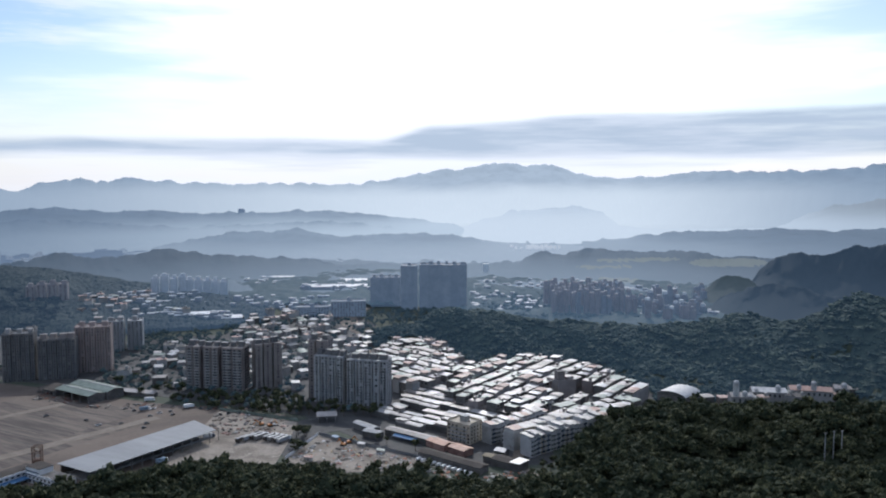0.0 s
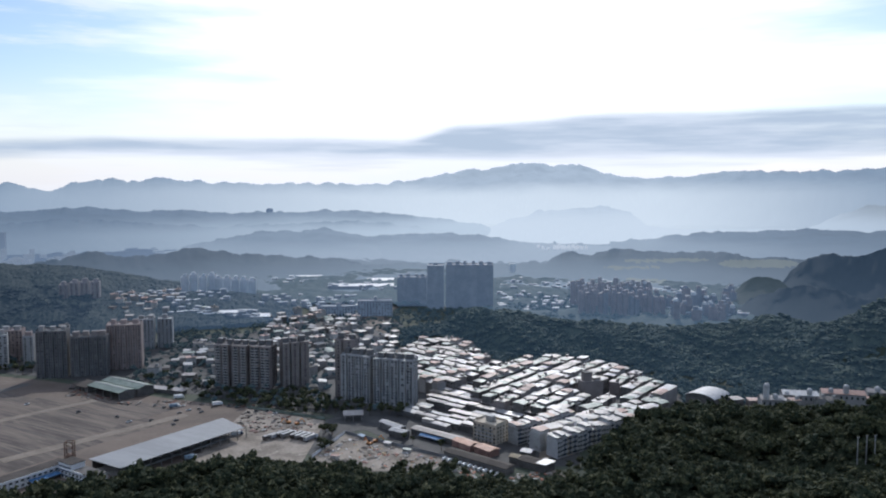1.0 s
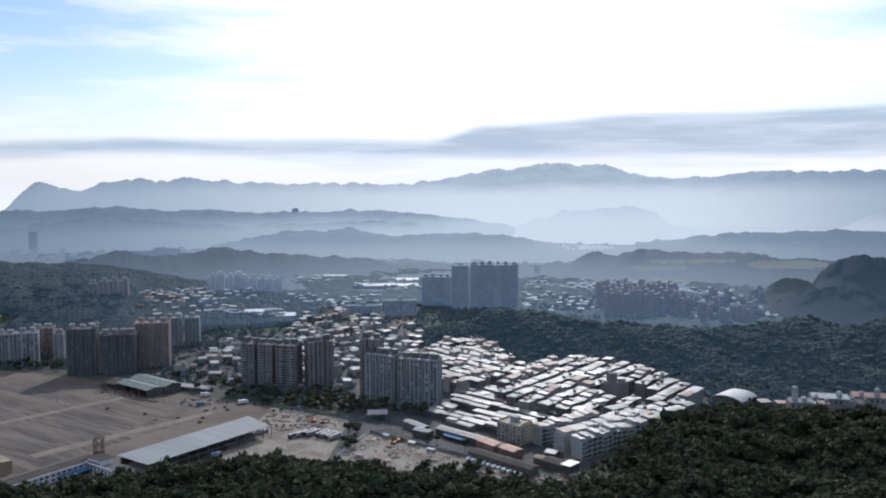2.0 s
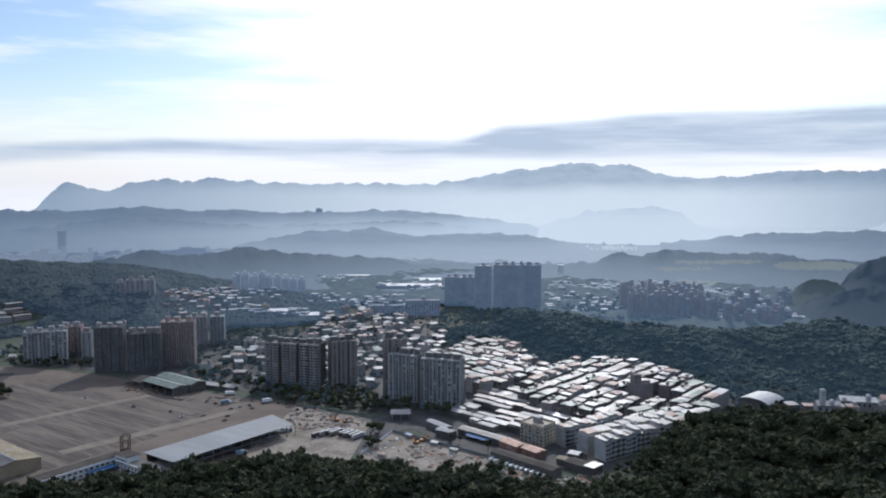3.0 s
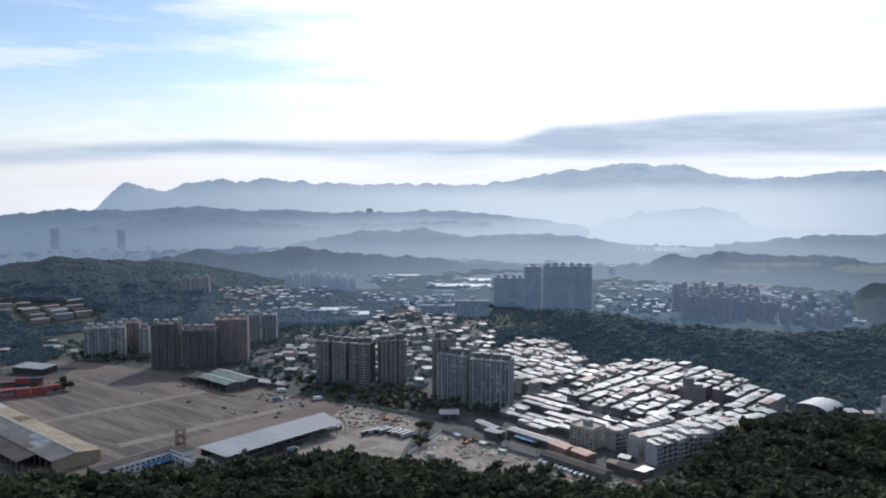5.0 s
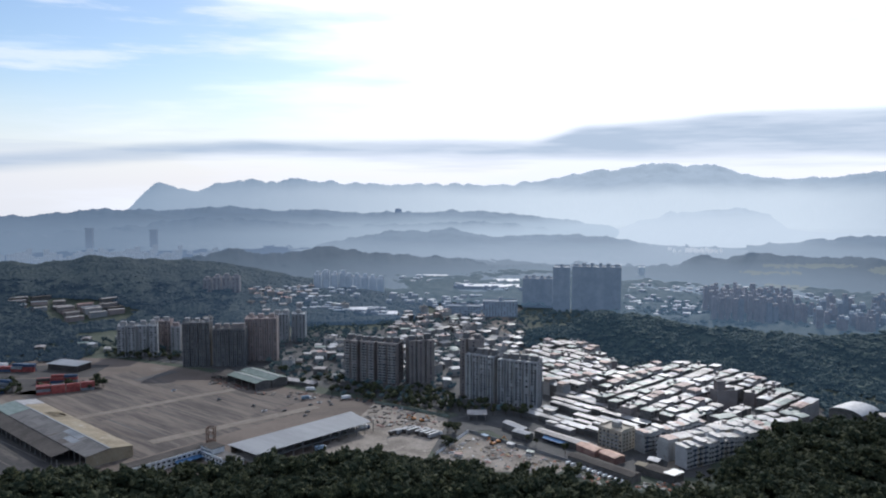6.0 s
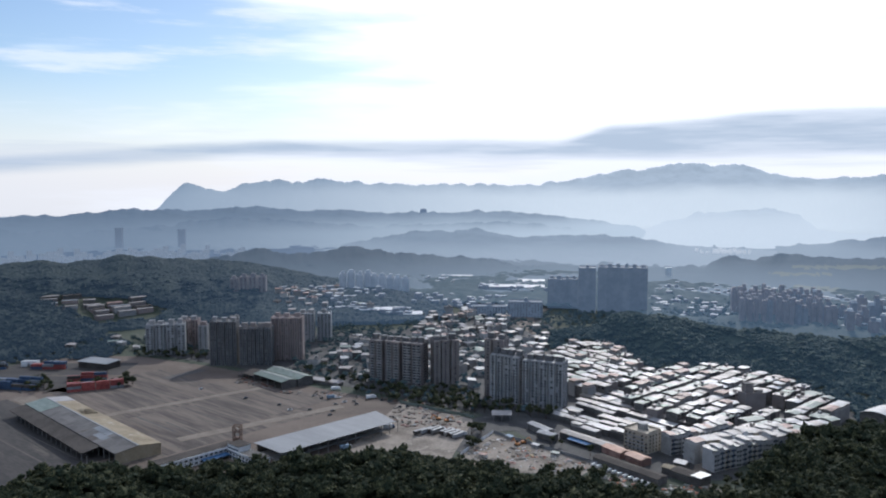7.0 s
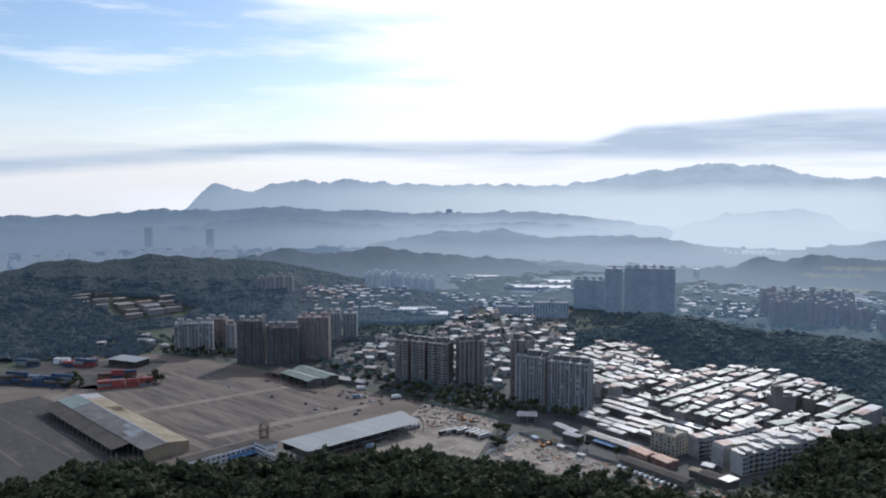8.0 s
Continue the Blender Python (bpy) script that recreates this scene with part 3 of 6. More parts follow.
def far_plain():
    """The plain beyond the wooded hill, deep in haze, on which the distant city stands."""
    az = np.radians(np.arange(-53, -6, 0.5))
    d = np.linspace(1560, 2600, 40)
    a, r = np.meshgrid(az, d)
    rng = np.random.RandomState(8)
    z = 0.4 + 3.0 * rng.rand(*a.shape)
    # the plain's blue haze is painted as emission
    mat = painted_haze("hazy_plain", (0.125, 0.18, 0.262), (0.21, 0.27, 0.36), 6, -6, 0.9)
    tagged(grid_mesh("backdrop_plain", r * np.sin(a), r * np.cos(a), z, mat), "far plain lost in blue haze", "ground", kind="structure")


far_plain()

# ---- woods ----
def crown_shape(rng, lobes, clumps, leaves, clump=0.10, leaf=0.07):
    """Vertices and triangles of one crown about 1 unit wide and high, its base at z = 0: boughs beset with small ragged clumps of leaves, and loose sprays."""
    boughs = [(Vector((0, 0, 0.56)), 0.34)]
    for k in range(lobes - 1):
        a, r = rng.uniform(0, 6.283), rng.uniform(0.16, 0.32)
        boughs.append((Vector((r * math.cos(a), r * math.sin(a), rng.uniform(0.30, 0.70))), rng.uniform(0.17, 0.28)))
    vs, fs = [], []
    corners = [Vector(p) for p in ((1, 0, 0), (0, 1, 0), (-1, 0, 0), (0, -1, 0), (0, 0, 1), (0, 0, -1))]
    sides = ((0, 1, 4), (1, 2, 4), (2, 3, 4), (3, 0, 4), (1, 0, 5), (2, 1, 5), (3, 2, 5), (0, 3, 5))

    def on_bough():
        c, r = rng.choice(boughs)
        z = rng.uniform(-0.55, 1.0)
        a, q = rng.uniform(0, 6.283), math.sqrt(max(0.0, 1 - z * z))
        return c + Vector((q * math.cos(a), q * math.sin(a), z * 0.85)) * r

    def blob(c, s):
        turn = Euler((rng.uniform(0, 3), rng.uniform(0, 3), rng.uniform(0, 3))).to_matrix()
        k = len(vs)
        vs.extend((c + turn @ (p * s * rng.uniform(0.65, 1.3)))[:] for p in corners)
        fs.extend((k + i, k + j, k + m) for i, j, m in sides)

    for c, r in boughs:
        blob(c, r * 0.95)
    for _ in range(clumps):
        blob(on_bough(), clump * rng.uniform(0.6, 1.35))
    for _ in range(leaves):
        c = on_bough() * rng.uniform(1.0, 1.06)
        k = len(vs)
        vs.extend((c + Vector((rng.uniform(-1, 1), rng.uniform(-1, 1), rng.uniform(-0.7, 0.7))) * leaf)[:] for _ in range(3))
        fs.append((k, k + 1, k + 2))
    return np.array(vs), np.array(fs)


def many(name, shapes, places, material, label, category):
    """All crowns of one wood in one mesh: places are rows of x, y, z, width, height, turn, shape."""
    vs, fs, n = [], [], 0
    for x, y, z, w, h, turn, k in places:
        v, f = shapes[int(k)]
        c, s = math.cos(turn), math.sin(turn)
        vs.append(np.stack([x + w * (c * v[:, 0] - s * v[:, 1]), y + w * (s * v[:, 0] + c * v[:, 1]), z + h * v[:, 2]], 1))
        fs.append(f + n)
        n += len(v)
    v, f = np.concatenate(vs), np.concatenate(fs)
    me = bpy.data.meshes.new(name)
    me.vertices.add(len(v))
    me.vertices.foreach_set("co", v.ravel())
    me.loops.add(f.size)
    me.loops.foreach_set("vertex_index", f.ravel().astype(np.int32))
    me.polygons.add(len(f))
    me.polygons.foreach_set("loop_start", np.arange(0, f.size, 3, dtype=np.int32))
    me.polygons.foreach_set("use_smooth", np.zeros(len(f), dtype=bool))
    me.update(calc_edges=True)
    me.materials.append(material)
    return tagged(new(name, me), label, category, kind="stuff")


RNG = random.Random(11)
NEAR_CROWNS = [crown_shape(RNG, 5, 20, 82, 0.135, 0.08) for k in range(7)]
SLIGHT_CROWNS = [crown_shape(RNG, 3, 5, 13, 0.20, 0.11) for _ in range(7)]

# built-up stretches that no wood may cover: outlines of x, y
CLEAR = []


def wood_places(rng, az0, az1, d0, d1, gap, low, size, tall=1.0, sink=0.0):
    """Crowns strewn over the ground where it rises above low."""
    n = int((d1 * d1 - d0 * d0) / 2 * radians(az1 - az0) / gap ** 2)
    draw = np.random.RandomState(rng.randrange(9999))
    d = np.sqrt(d0 * d0 + (d1 * d1 - d0 * d0) * draw.rand(n))
    a = np.radians(az0 + (az1 - az0) * draw.rand(n))
    xs, ys = d * np.sin(a), d * np.cos(a)
    zs = land(xs, ys)
    rows = []
    for x, y, z in zip(xs.tolist(), ys.tolist(), zs.tolist()):
        if z > low and not any(inside(x, y, o) for o in CLEAR):
            w = size * rng.choice((0.45, 0.6, 0.75, 0.85, 1.0, 1.1, 1.3, 1.6, 1.9)) * rng.uniform(0.9, 1.1)
            h = w * tall * rng.uniform(0.6, 1.2)
            rows.append((x, y, z + 0.8 - sink * h, w, h, rng.uniform(0, 6.28), rng.randrange(7)))
    return rows

# ---- builders of houses and towers ----
def thing(name, x, y, z, turn, label, category, group=""):
    ob = new(name)
    ob.empty_display_size = 1.0
    ob.matrix_basis = pose(x, y, z, 0, 0, turn)
    return tagged(ob, label, category, group)


def pane_mesh(w, h):
    """A window: a glass pane set in a thin raised frame."""
    bm = bmesh.new()
    box(bm, -w / 2, w / 2, -0.06, 0.05, 0, h)
    me = bpy.data.meshes.new("window")
    bm.to_mesh(me)
    bm.free()
    me.materials.append(GLASS)
    return me


def slab_mesh(w, out, h, material, name="balcony"):
    """A balcony: a floor slab with a parapet round it."""
    bm = bmesh.new()
    box(bm, -w / 2, w / 2, -out, 0.05, -0.15, 0)
    box(bm, -w / 2, w / 2, -out, -out + 0.15, 0.001, h)
    box(bm, -w / 2, -w / 2 + 0.15, -out + 0.151, 0.05, 0.001, h)
    box(bm, w / 2 - 0.15, w / 2, -out + 0.151, 0.05, 0.001, h)
    me = bpy.data.meshes.new(name)
    bm.to_mesh(me)
    bm.free()
    me.materials.append(material)
    return me


PANES = {}


def pane(w, h):
    key = (round(w, 1), round(h, 1))
    if key not in PANES:
        PANES[key] = pane_mesh(*key)
    return PANES[key]


def block(name, material, parent, *span, label=""):
    bm = bmesh.new()
    box(bm, *span)
    return part(name, bm, material, parent, label)


def tower(name, label, x, y, turn, h, floors, bays, depth, wall, trim, side=3, balcony=None, caps=2, z=0.0, win=(1.5, 1.5), group="", crown=True, strip=False, seed=1, notch=0.9):
    """A high-rise; its front stands on the line through (x, y) turned by turn. bays: (from, to, how far it stands out, windows a floor)."""
    rng = random.Random(seed)
    top = thing(name, x, y, z, turn, label, "tower", group)
    x0, x1 = bays[0][0], bays[-1][1]
    block("core", wall, top, x0 + 0.3, x1 - 0.3, notch, depth, -3, h - 0.4)
    for a, b, out, _ in bays:
        block("bay", wall, top, a, b, -out, notch - 0.001, -3, h)
        if crown:
            for u, v in ((a, a + 0.35), (b - 0.35, b)):
                block("pilaster", trim if strip else wall, top, u, v, -out - 0.3, -out - 0.001, -3, h - 0.5)
    if crown:
        t = 0.3
        for q in ((x0 + 0.3, x1 - 0.3, depth - t, depth), (x0 + 0.3, x0 + 0.3 + t, notch, depth - t), (x1 - 0.3 - t, x1 - 0.3, notch, depth - t)):
            block("parapet", wall, top, *q, h - 0.399, h + 1.1)
    fh = (h - 1.5) / floors
    ww, wh = win
    for a, b, out, cols in bays:
        for c in range(cols):
            px = a + (b - a) * (c + 0.5) / cols
            for f in range(floors):
                if rng.random() < 0.93:
                    share("window", pane(ww * rng.choice((0.7, 1.0, 1.0, 1.0, 1.3)), wh), top, pose(px, -out, 0.9 + f * fh))
        if balcony:
            me = slab_mesh((b - a) * 0.72, 1.2, 1.0, balcony)
            for f in range(1, floors):
                share("balcony", me, top, pose(a + (b - a) * 0.5, -out, f * fh - 0.1))
    for c in range(side):
        py = notch + (depth - notch) * (c + 0.5) / side
        for f in range(floors):
            share("window", pane(ww * 0.8, wh), top, pose(x1 - 0.3, py, 0.9 + f * fh, 0, 0, 90))
    # stair heads, tanks and plant on the roof
    head = TILE_DARK if strip else trim
    for k in range(caps):
        bm = bmesh.new()
        cx = x0 + (x1 - x0) * (k + 0.5) / caps + rng.uniform(-1, 1)
        s, hh = rng.uniform(2.2, 3.4), rng.uniform(3.0, 5.0)
        box(bm, cx - s, cx + s, depth * 0.35, depth * 0.35 + 5.0, h - 0.41, h + hh)
        part("stair_head", bm, head, top)
        if not crown:
            continue
        bm = bmesh.new()
        box(bm, cx - s - 0.3, cx + s + 0.3, depth * 0.35 - 0.3, depth * 0.35 + 5.3, h + hh + 0.001, h + hh + 0.3)
        part("stair_head_roof", bm, head, top)
        bm = bmesh.new()
        bmesh.ops.create_cone(bm, cap_ends=True, segments=10, radius1=0.9, radius2=0.9, depth=1.7, matrix=pose(cx + s + 1.6, depth * 0.5, h + 0.45))
        part("water_tank", bm, TIN, top, "bright steel water tank")
    return top


def slope(name, parent, material, length, y0, z0, y1, z1, thick=0.25, label=""):
    """A roof slope from the line y0, z0 to y1, z1, with standing seams."""
    bm = bmesh.new()
    lo = [bm.verts.new(p) for p in ((-length / 2, y0, z0), (length / 2, y0, z0), (length / 2, y1, z1), (-length / 2, y1, z1))]
    hi = [bm.verts.new(v.co + Vector((0, 0, thick))) for v in lo]
    bm.faces.new(lo[::-1]), bm.faces.new(hi)
    for k in range(4):
        bm.faces.new((lo[k], lo[(k + 1) % 4], hi[(k + 1) % 4], hi[k]))
    ob = part(name, bm, material, parent, label)
    if ob.data.polygons[1].normal.z < 0:
        ob.data.flip_normals()
    return ob


ROOFS = [TIN, TIN, TIN, TIN, TIN, TIN_WHITE, TIN_WHITE, TIN_WHITE, TIN_OLD, TIN_OLD, TIN_RED, TIN_GREEN]


def roof_mesh(rng, w, d, kind):
    """A sheet-metal roof over a house w wide and d deep, its eaves at z = 0: single pitch, gable or low vault, with ribs."""
    bm = bmesh.new()
    n = 2 if kind == "gable" else (6 if kind == "vault" else 1)
    rise = {"gable": 0.8, "vault": 0.6, "pitch": rng.uniform(0.2, 0.8)}[kind]
    e = 0.45
    prof = []
    for i in range(n + 1):
        t = i / n
        z = rise * (1 - abs(2 * t - 1)) if kind == "gable" else (rise * math.sin(math.pi * t) if kind == "vault" else rise * t)
        prof.append((-d / 2 - e + (d + 2 * e) * t, z))
    rim = [(y, z + 0.16) for y, z in prof] + [(y, z) for y, z in reversed(prof)]
    a = [bm.verts.new((-w / 2 - 0.15, y, z)) for y, z in rim]
    b = [bm.verts.new((w / 2 + 0.15, y, z)) for y, z in rim]
    k = len(rim)
    for i in range(k):
        bm.faces.new((a[i], a[(i + 1) % k], b[(i + 1) % k], b[i]))
    for i in range(n):
        for v, flip in ((a, False), (b, True)):
            f = (v[i], v[i + 1], v[k - 2 - i], v[k - 1 - i])
            bm.faces.new(f[::-1] if flip else f)
    bmesh.ops.recalc_face_normals(bm, faces=bm.faces[:])
    return bm


def row_house(rng, w, d, h, floors, detail, roof=None, wall=None):
    """One terrace house about its centre, front towards -y: walls, a sheet-metal roof, windows and balconies on the street sides."""
    top = thing("terrace_house", 0, 0, 0, 0, "narrow terrace house under a sheet-metal roof", "house", "terrace houses")
    wall = wall or rng.choice((PLASTER, PLASTER, PLASTER_WARM, TILE_GREY, TILE_PALE))
    roof = roof or rng.choice(ROOFS)
    block("body", wall, top, -w / 2, w / 2, -d / 2, d / 2, -3, h)
    loft = rng.random() < (0.7 if detail > 1 else 0.35)
    if loft:
        s = rng.uniform(-0.6, 0.8)
        block("loft", rng.choice((wall, TIN_OLD)), top, -w / 2 + 0.1, w / 2 - 0.1, -d / 2 + 1.4 + s, d / 2 - 0.3, h + 0.001, h + 2.2)
        if detail > 1:
            block("parapet", wall, top, -w / 2, w / 2, -d / 2, -d / 2 + 0.15, h + 0.001, h + 0.9)
    r = part("roof", roof_mesh(rng, w, d - (1.2 if loft else 0), rng.choice(("pitch", "gable", "vault") if detail > 1 else ("pitch", "pitch", "pitch", "gable", "vault"))), roof, top)
    r.location = (0, 0.4 if loft else 0, h + (2.2 if loft else 0.0) + 0.004)
    if rng.random() < 0.5:
        r.rotation_euler = (0, 0, math.pi)
    if detail == 1 and rng.random() < 0.7:
        cx, sx = rng.uniform(-w * 0.25, w * 0.25), rng.uniform(1.0, 1.8)
        block("roof_room", rng.choice((TIN_OLD, TIN, CONCRETE_DARK)), top, cx - sx, cx + sx, -d * 0.32, -d * 0.05, h, h + rng.uniform(2.0, 3.2))
    fh = h / floors
    lo = floors - detail
    for f in range(max(0, lo), floors):
        for u in (-w * 0.25, w * 0.25):
            ob = share("window", pane(w * 0.30, 1.5), top, pose(u, -d / 2, f * fh + 1.0))
        if f and detail > 1 and rng.random() < 0.8:
            share("balcony", slab_or(w), top, pose(w * 0.25, -d / 2, f * fh))
    if detail > 1 and rng.random() < 0.45:
        block("tiled_strip", BLUE, top, -0.35, 0.35, -d / 2 - 0.12, -d / 2 - 0.001, 1.0, h - 0.4, label="dark blue tiled strip")
    if detail > 1 or rng.random() < 0.2:
        bm = bmesh.new()
        bmesh.ops.create_cone(bm, cap_ends=True, segments=10, radius1=0.6, radius2=0.6, depth=1.4, matrix=pose(rng.uniform(-1, 1), -d / 2 + 0.9, h + 0.75 + (0 if loft else 1.6)))
        part("water_tank", bm, TIN, top, "bright steel water tank")
    return top


SLABS = {}


def slab_or(w):
    if w not in SLABS:
        SLABS[w] = slab_mesh(w * 0.46, 1.0, 0.95, TILE_WHITE)
    return SLABS[w]


HRNG = random.Random(5)
FRONT = [row_house(HRNG, 5.2, 11.0, 13.0 + 0.9 * (k % 3), 4, 4, wall=(TILE_WHITE, WHITE, TILE_WHITE, PLASTER, TILE_WHITE, PLASTER_WARM, TILE_WHITE)[k]) for k in range(7)]
# dark wall colours stand in for the shade of the narrow lanes
BACK = [row_house(HRNG, 9.4, 10.0, 11.0 + 0.5 * (k % 3), 3, 1, wall=(CONCRETE_DARK, TILE_BROWN, CONCRETE_DARK, TILE_GREY, CONCRETE_DARK)[k % 5]) for k in range(10)]
LOW = [row_house(HRNG, 9.0, 6.6, 3.8 + 0.8 * (k % 3), 1, 0, roof=(TIN_OLD, TIN_WHITE, TIN, TIN_GREY, TIN, TIN_OLD)[k], wall=CONCRETE_DARK) for k in range(6)]
USED = set()


def set_house(kinds, rng, x, y, turn, z=0.0, wide=1.0):
    ob = rng.choice(kinds)
    size = (wide, rng.uniform(0.94, 1.04), rng.uniform(0.95, 1.06))
    made = copy_thing(ob, pose(x, y, z, 0, 0, turn)) if ob in USED else ob
    USED.add(ob)
    made.matrix_basis = pose(x, y, z, 0, 0, turn)
    made.scale = size
    return made


def row(kinds, rng, start, turn, length, width, flip=False, skip=0.04):
    """A terrace from start on, in the direction turn."""
    c, s = math.cos(radians(turn)), math.sin(radians(turn))
    d = width / 2
    while d < length:
        if rng.random() > skip:
            set_house(kinds, rng, start[0] + c * d + rng.uniform(-0.3, 0.3), start[1] + s * d, turn + (180 if flip else 0))
        d += width * 1.02


# ---- paving of the valley ----
sheet("pavement_town", [(-60, 600), (20, 545), (75, 552), (160, 640), (205, 700), (185, 830), (60, 890), (-20, 940), (-150, 1230), (-330, 1090), (-440, 1010), (-560, 900), (-520, 815), (-430, 790), (-260, 730), (-120, 670)],
      0.10, STREET, "grey asphalt of the streets and lanes", "street")
sheet("pavement_yard", [(-800, 640), (-640, 480), (-420, 400), (-280, 480), (-150, 540), (-116, 580), (-120, 650), (-200, 690), (-270, 712), (-430, 778), (-540, 808), (-600, 800)],
      0.16, YARD, "wide worn concrete yard, dusty and stained", "yard")
sheet("pavement_site", [(-105, 532), (-25, 540), (-14, 562), (-98, 618), (-114, 566)], 0.2, DIRT, "bare churned dirt of a building site", "ground")
sheet("pavement_forecourt", [(-121, 655), (-119, 570), (-115, 566), (-99, 620), (-60, 640), (-66, 668), (-108, 672)], 0.18, STREET, "worn asphalt forecourt beside the site", "ground")
sheet("pavement_dirt", [(-200, 552), (-160, 540), (-119.5, 545), (-119.5, 600), (-122, 652), (-196, 684)], 0.24, DIRT, "bare dusty dirt beside the shed", "ground")

# ---- towers ----
tower("apartment_tower", "brown-grey apartment tower with rows of balconies", -214.5, 755, -8, 42.0, 15,
      [(-35, -28, 0, 1), (-27.2, -20, 0.8, 1), (-16.6, -9.2, 0.8, 1), (-8.4, -1, 1.6, 1), (2.4, 12, 1.6, 2), (12.8, 23, 2.4, 2)], 17, TILE_BROWN, TILE_DARK, 3, TILE_GREY, 7, win=(3.0, 1.6), seed=2, notch=4.0)
tower("apartment_tower", "brown apartment tower with pale vertical strips", -169.5, 763, 29, 44.0, 15,
      [(-13, -7, 0.6, 1), (-4.6, 2.6, 0, 1), (5, 13, 0.6, 1)], 15, TILE_BROWN, PLASTER, 2, None, 3, seed=3, strip=True, notch=3.0)
tower("apartment_tower", "pale grey apartment tower with a grid of windows", -103.8, 711.4, -21.9, 43.0, 16,
      [(-15, -9.4, 0.6, 1), (-8, -0.8, 0, 2), (0, 7, 0, 2), (8.6, 15, 0.6, 2)], 16, TILE_PALE, TILE_WHITE, 3, None, 4, win=(1.9, 1.8), seed=4, strip=True, notch=2.2)
tower("apartment_tower", "pale grey apartment tower with a grid of windows", -68.7, 699.4, -13.7, 42.0, 16,
      [(-18, -11.6, 0.6, 2), (-10, -3, 0, 2), (-2.2, 5.4, 0, 2), (7, 12, 0.6, 1), (12.8, 19, 0.2, 2)], 17, TILE_PALE, TILE_WHITE, 3, None, 4, win=(1.9, 1.8), seed=5, strip=True, notch=2.2)
tower("apartment_tower", "dark brown apartment tower behind paler ones", -116, 728, -10, 54.0, 18,
      [(-9.5, -3, 0, 1), (-1, 9.5, 0.5, 1)], 16, TILE_BROWN, TILE_DARK, 2, None, 2, seed=6, notch=2.5)


def ribbed(half, pitch, out=0.9):
    """Narrow bays side by side, every other one standing out."""
    n = max(2, round(2 * half / pitch))
    w = 2 * half / n
    return [(-half + k * w + 0.25, -half + (k + 1) * w - 0.25, out * (k % 2), 1) for k in range(n)]


tower("apartment_tower", "pale grey apartment slab in four bays", -518, 822, 25, 36.0, 12,
      [(-22, -13, 0, 2), (-11, -2, 0.8, 2), (1, 10, 0, 2), (13, 22, 0.8, 2)], 15, TILE_PALE, TILE_GREY, 0, None, 4, win=(2.2, 1.6), seed=7, notch=3.0)
tower("apartment_tower", "narrow cream apartment tower among trees", -486, 850, 14, 31.0, 10, ribbed(6, 6), 12, TILE_PALE, TILE_PINK, 0, None, 1, seed=8)
tower("apartment_tower", "dark grey apartment tower with ribbed front", -426.6, 788, 14.7, 48.8, 16, ribbed(15, 4.3), 18, TILE_DARK, TILE_GREY, 0, None, 3, seed=9, notch=1.8)
tower("apartment_tower", "dark grey apartment tower with ribbed front", -392.3, 797, 14.6, 41.2, 14, ribbed(18, 4.5), 18, TILE_DARK, TILE_BROWN, 0, None, 4, seed=10, notch=1.8)
tower("apartment_tower", "pinkish tiled apartment tower with flat roof", -369, 828, 14.6, 48.5, 16, ribbed(18, 5.2), 18, TILE_PINK, TILE_PINK, 0, None, 3, seed=11, notch=1.8)
tower("apartment_tower", "blue-grey apartment tower with flat roof", -388, 930, 14.5, 36.4, 13, ribbed(10, 4), 16, TILE_BLUE, TILE_GREY, 0, None, 2, seed=12)
tower("apartment_tower", "blue-grey apartment tower with flat roof", -368.8, 942, 14.5, 35.2, 13, ribbed(9, 4.5), 16, TILE_BLUE, TILE_GREY, 0, None, 1, seed=13)
tower("apartment_tower", "pinkish tiled apartment tower with flat roof", -512, 862, 14.8, 35.0, 12, ribbed(12, 4), 14, TILE_PINK, TILE_GREY, 0, None, 2, seed=14)
tower("apartment_tower", "pinkish tiled apartment tower with flat roof", -462, 860, 14.8, 33.0, 11, ribbed(9, 4.5), 14, TILE_PINK, TILE_BROWN, 0, None, 2, seed=15)

# ---- terraces and town ----
TRNG = random.Random(33)
MAIN = [(3, 705), (24, 827), (85, 862), (141, 842), (162, 807), (174, 761), (190, 738), (172, 677), (130, 687), (95, 671), (73, 648), (43, 666), (20, 680)]
LEFT = [(-41, 722), (0, 792), (16, 716), (55, 663), (45, 640), (8, 622), (-20, 612), (-50, 640), (-70, 650), (-53, 673)]
UPPER = [(-73, 932), (-21, 974), (0, 918), (16, 859), (20, 806), (0, 768), (-45, 798), (-74, 862)]
BLOCKS = [(-5, 22, 590, 622), (95, 138, 700, 748)]


def fill(kinds, rng, outline, turn, gap, width, z=0.0, skip=0.05, wobble=0.4, spread=(0.8, 1.25)):
    """Terraces side by side over a stretch of ground: gap from terrace to terrace, width of one house."""
    c, s = math.cos(radians(turn)), math.sin(radians(turn))
    us = [c * x + s * y for x, y in outline]
    vs = [-s * x + c * y for x, y in outline]
    v, k = min(vs), 0
    while v < max(vs):
        u = min(us) + rng.uniform(0, width)
        while u < max(us):
            wide = rng.uniform(*spread)
            u += width * wide * 0.515
            x, y = c * u - s * v, s * u + c * v
            if inside(x, y, outline) and rng.random() > skip and not any(a < x < b and e < y < f for a, b, e, f in BLOCKS):
                set_house(kinds, rng, x + rng.uniform(-wobble, wobble), y + rng.uniform(-wobble, wobble), turn + (180 if k % 2 else 0), z, wide)
            u += width * wide * 0.515
        v += gap
        k += 1


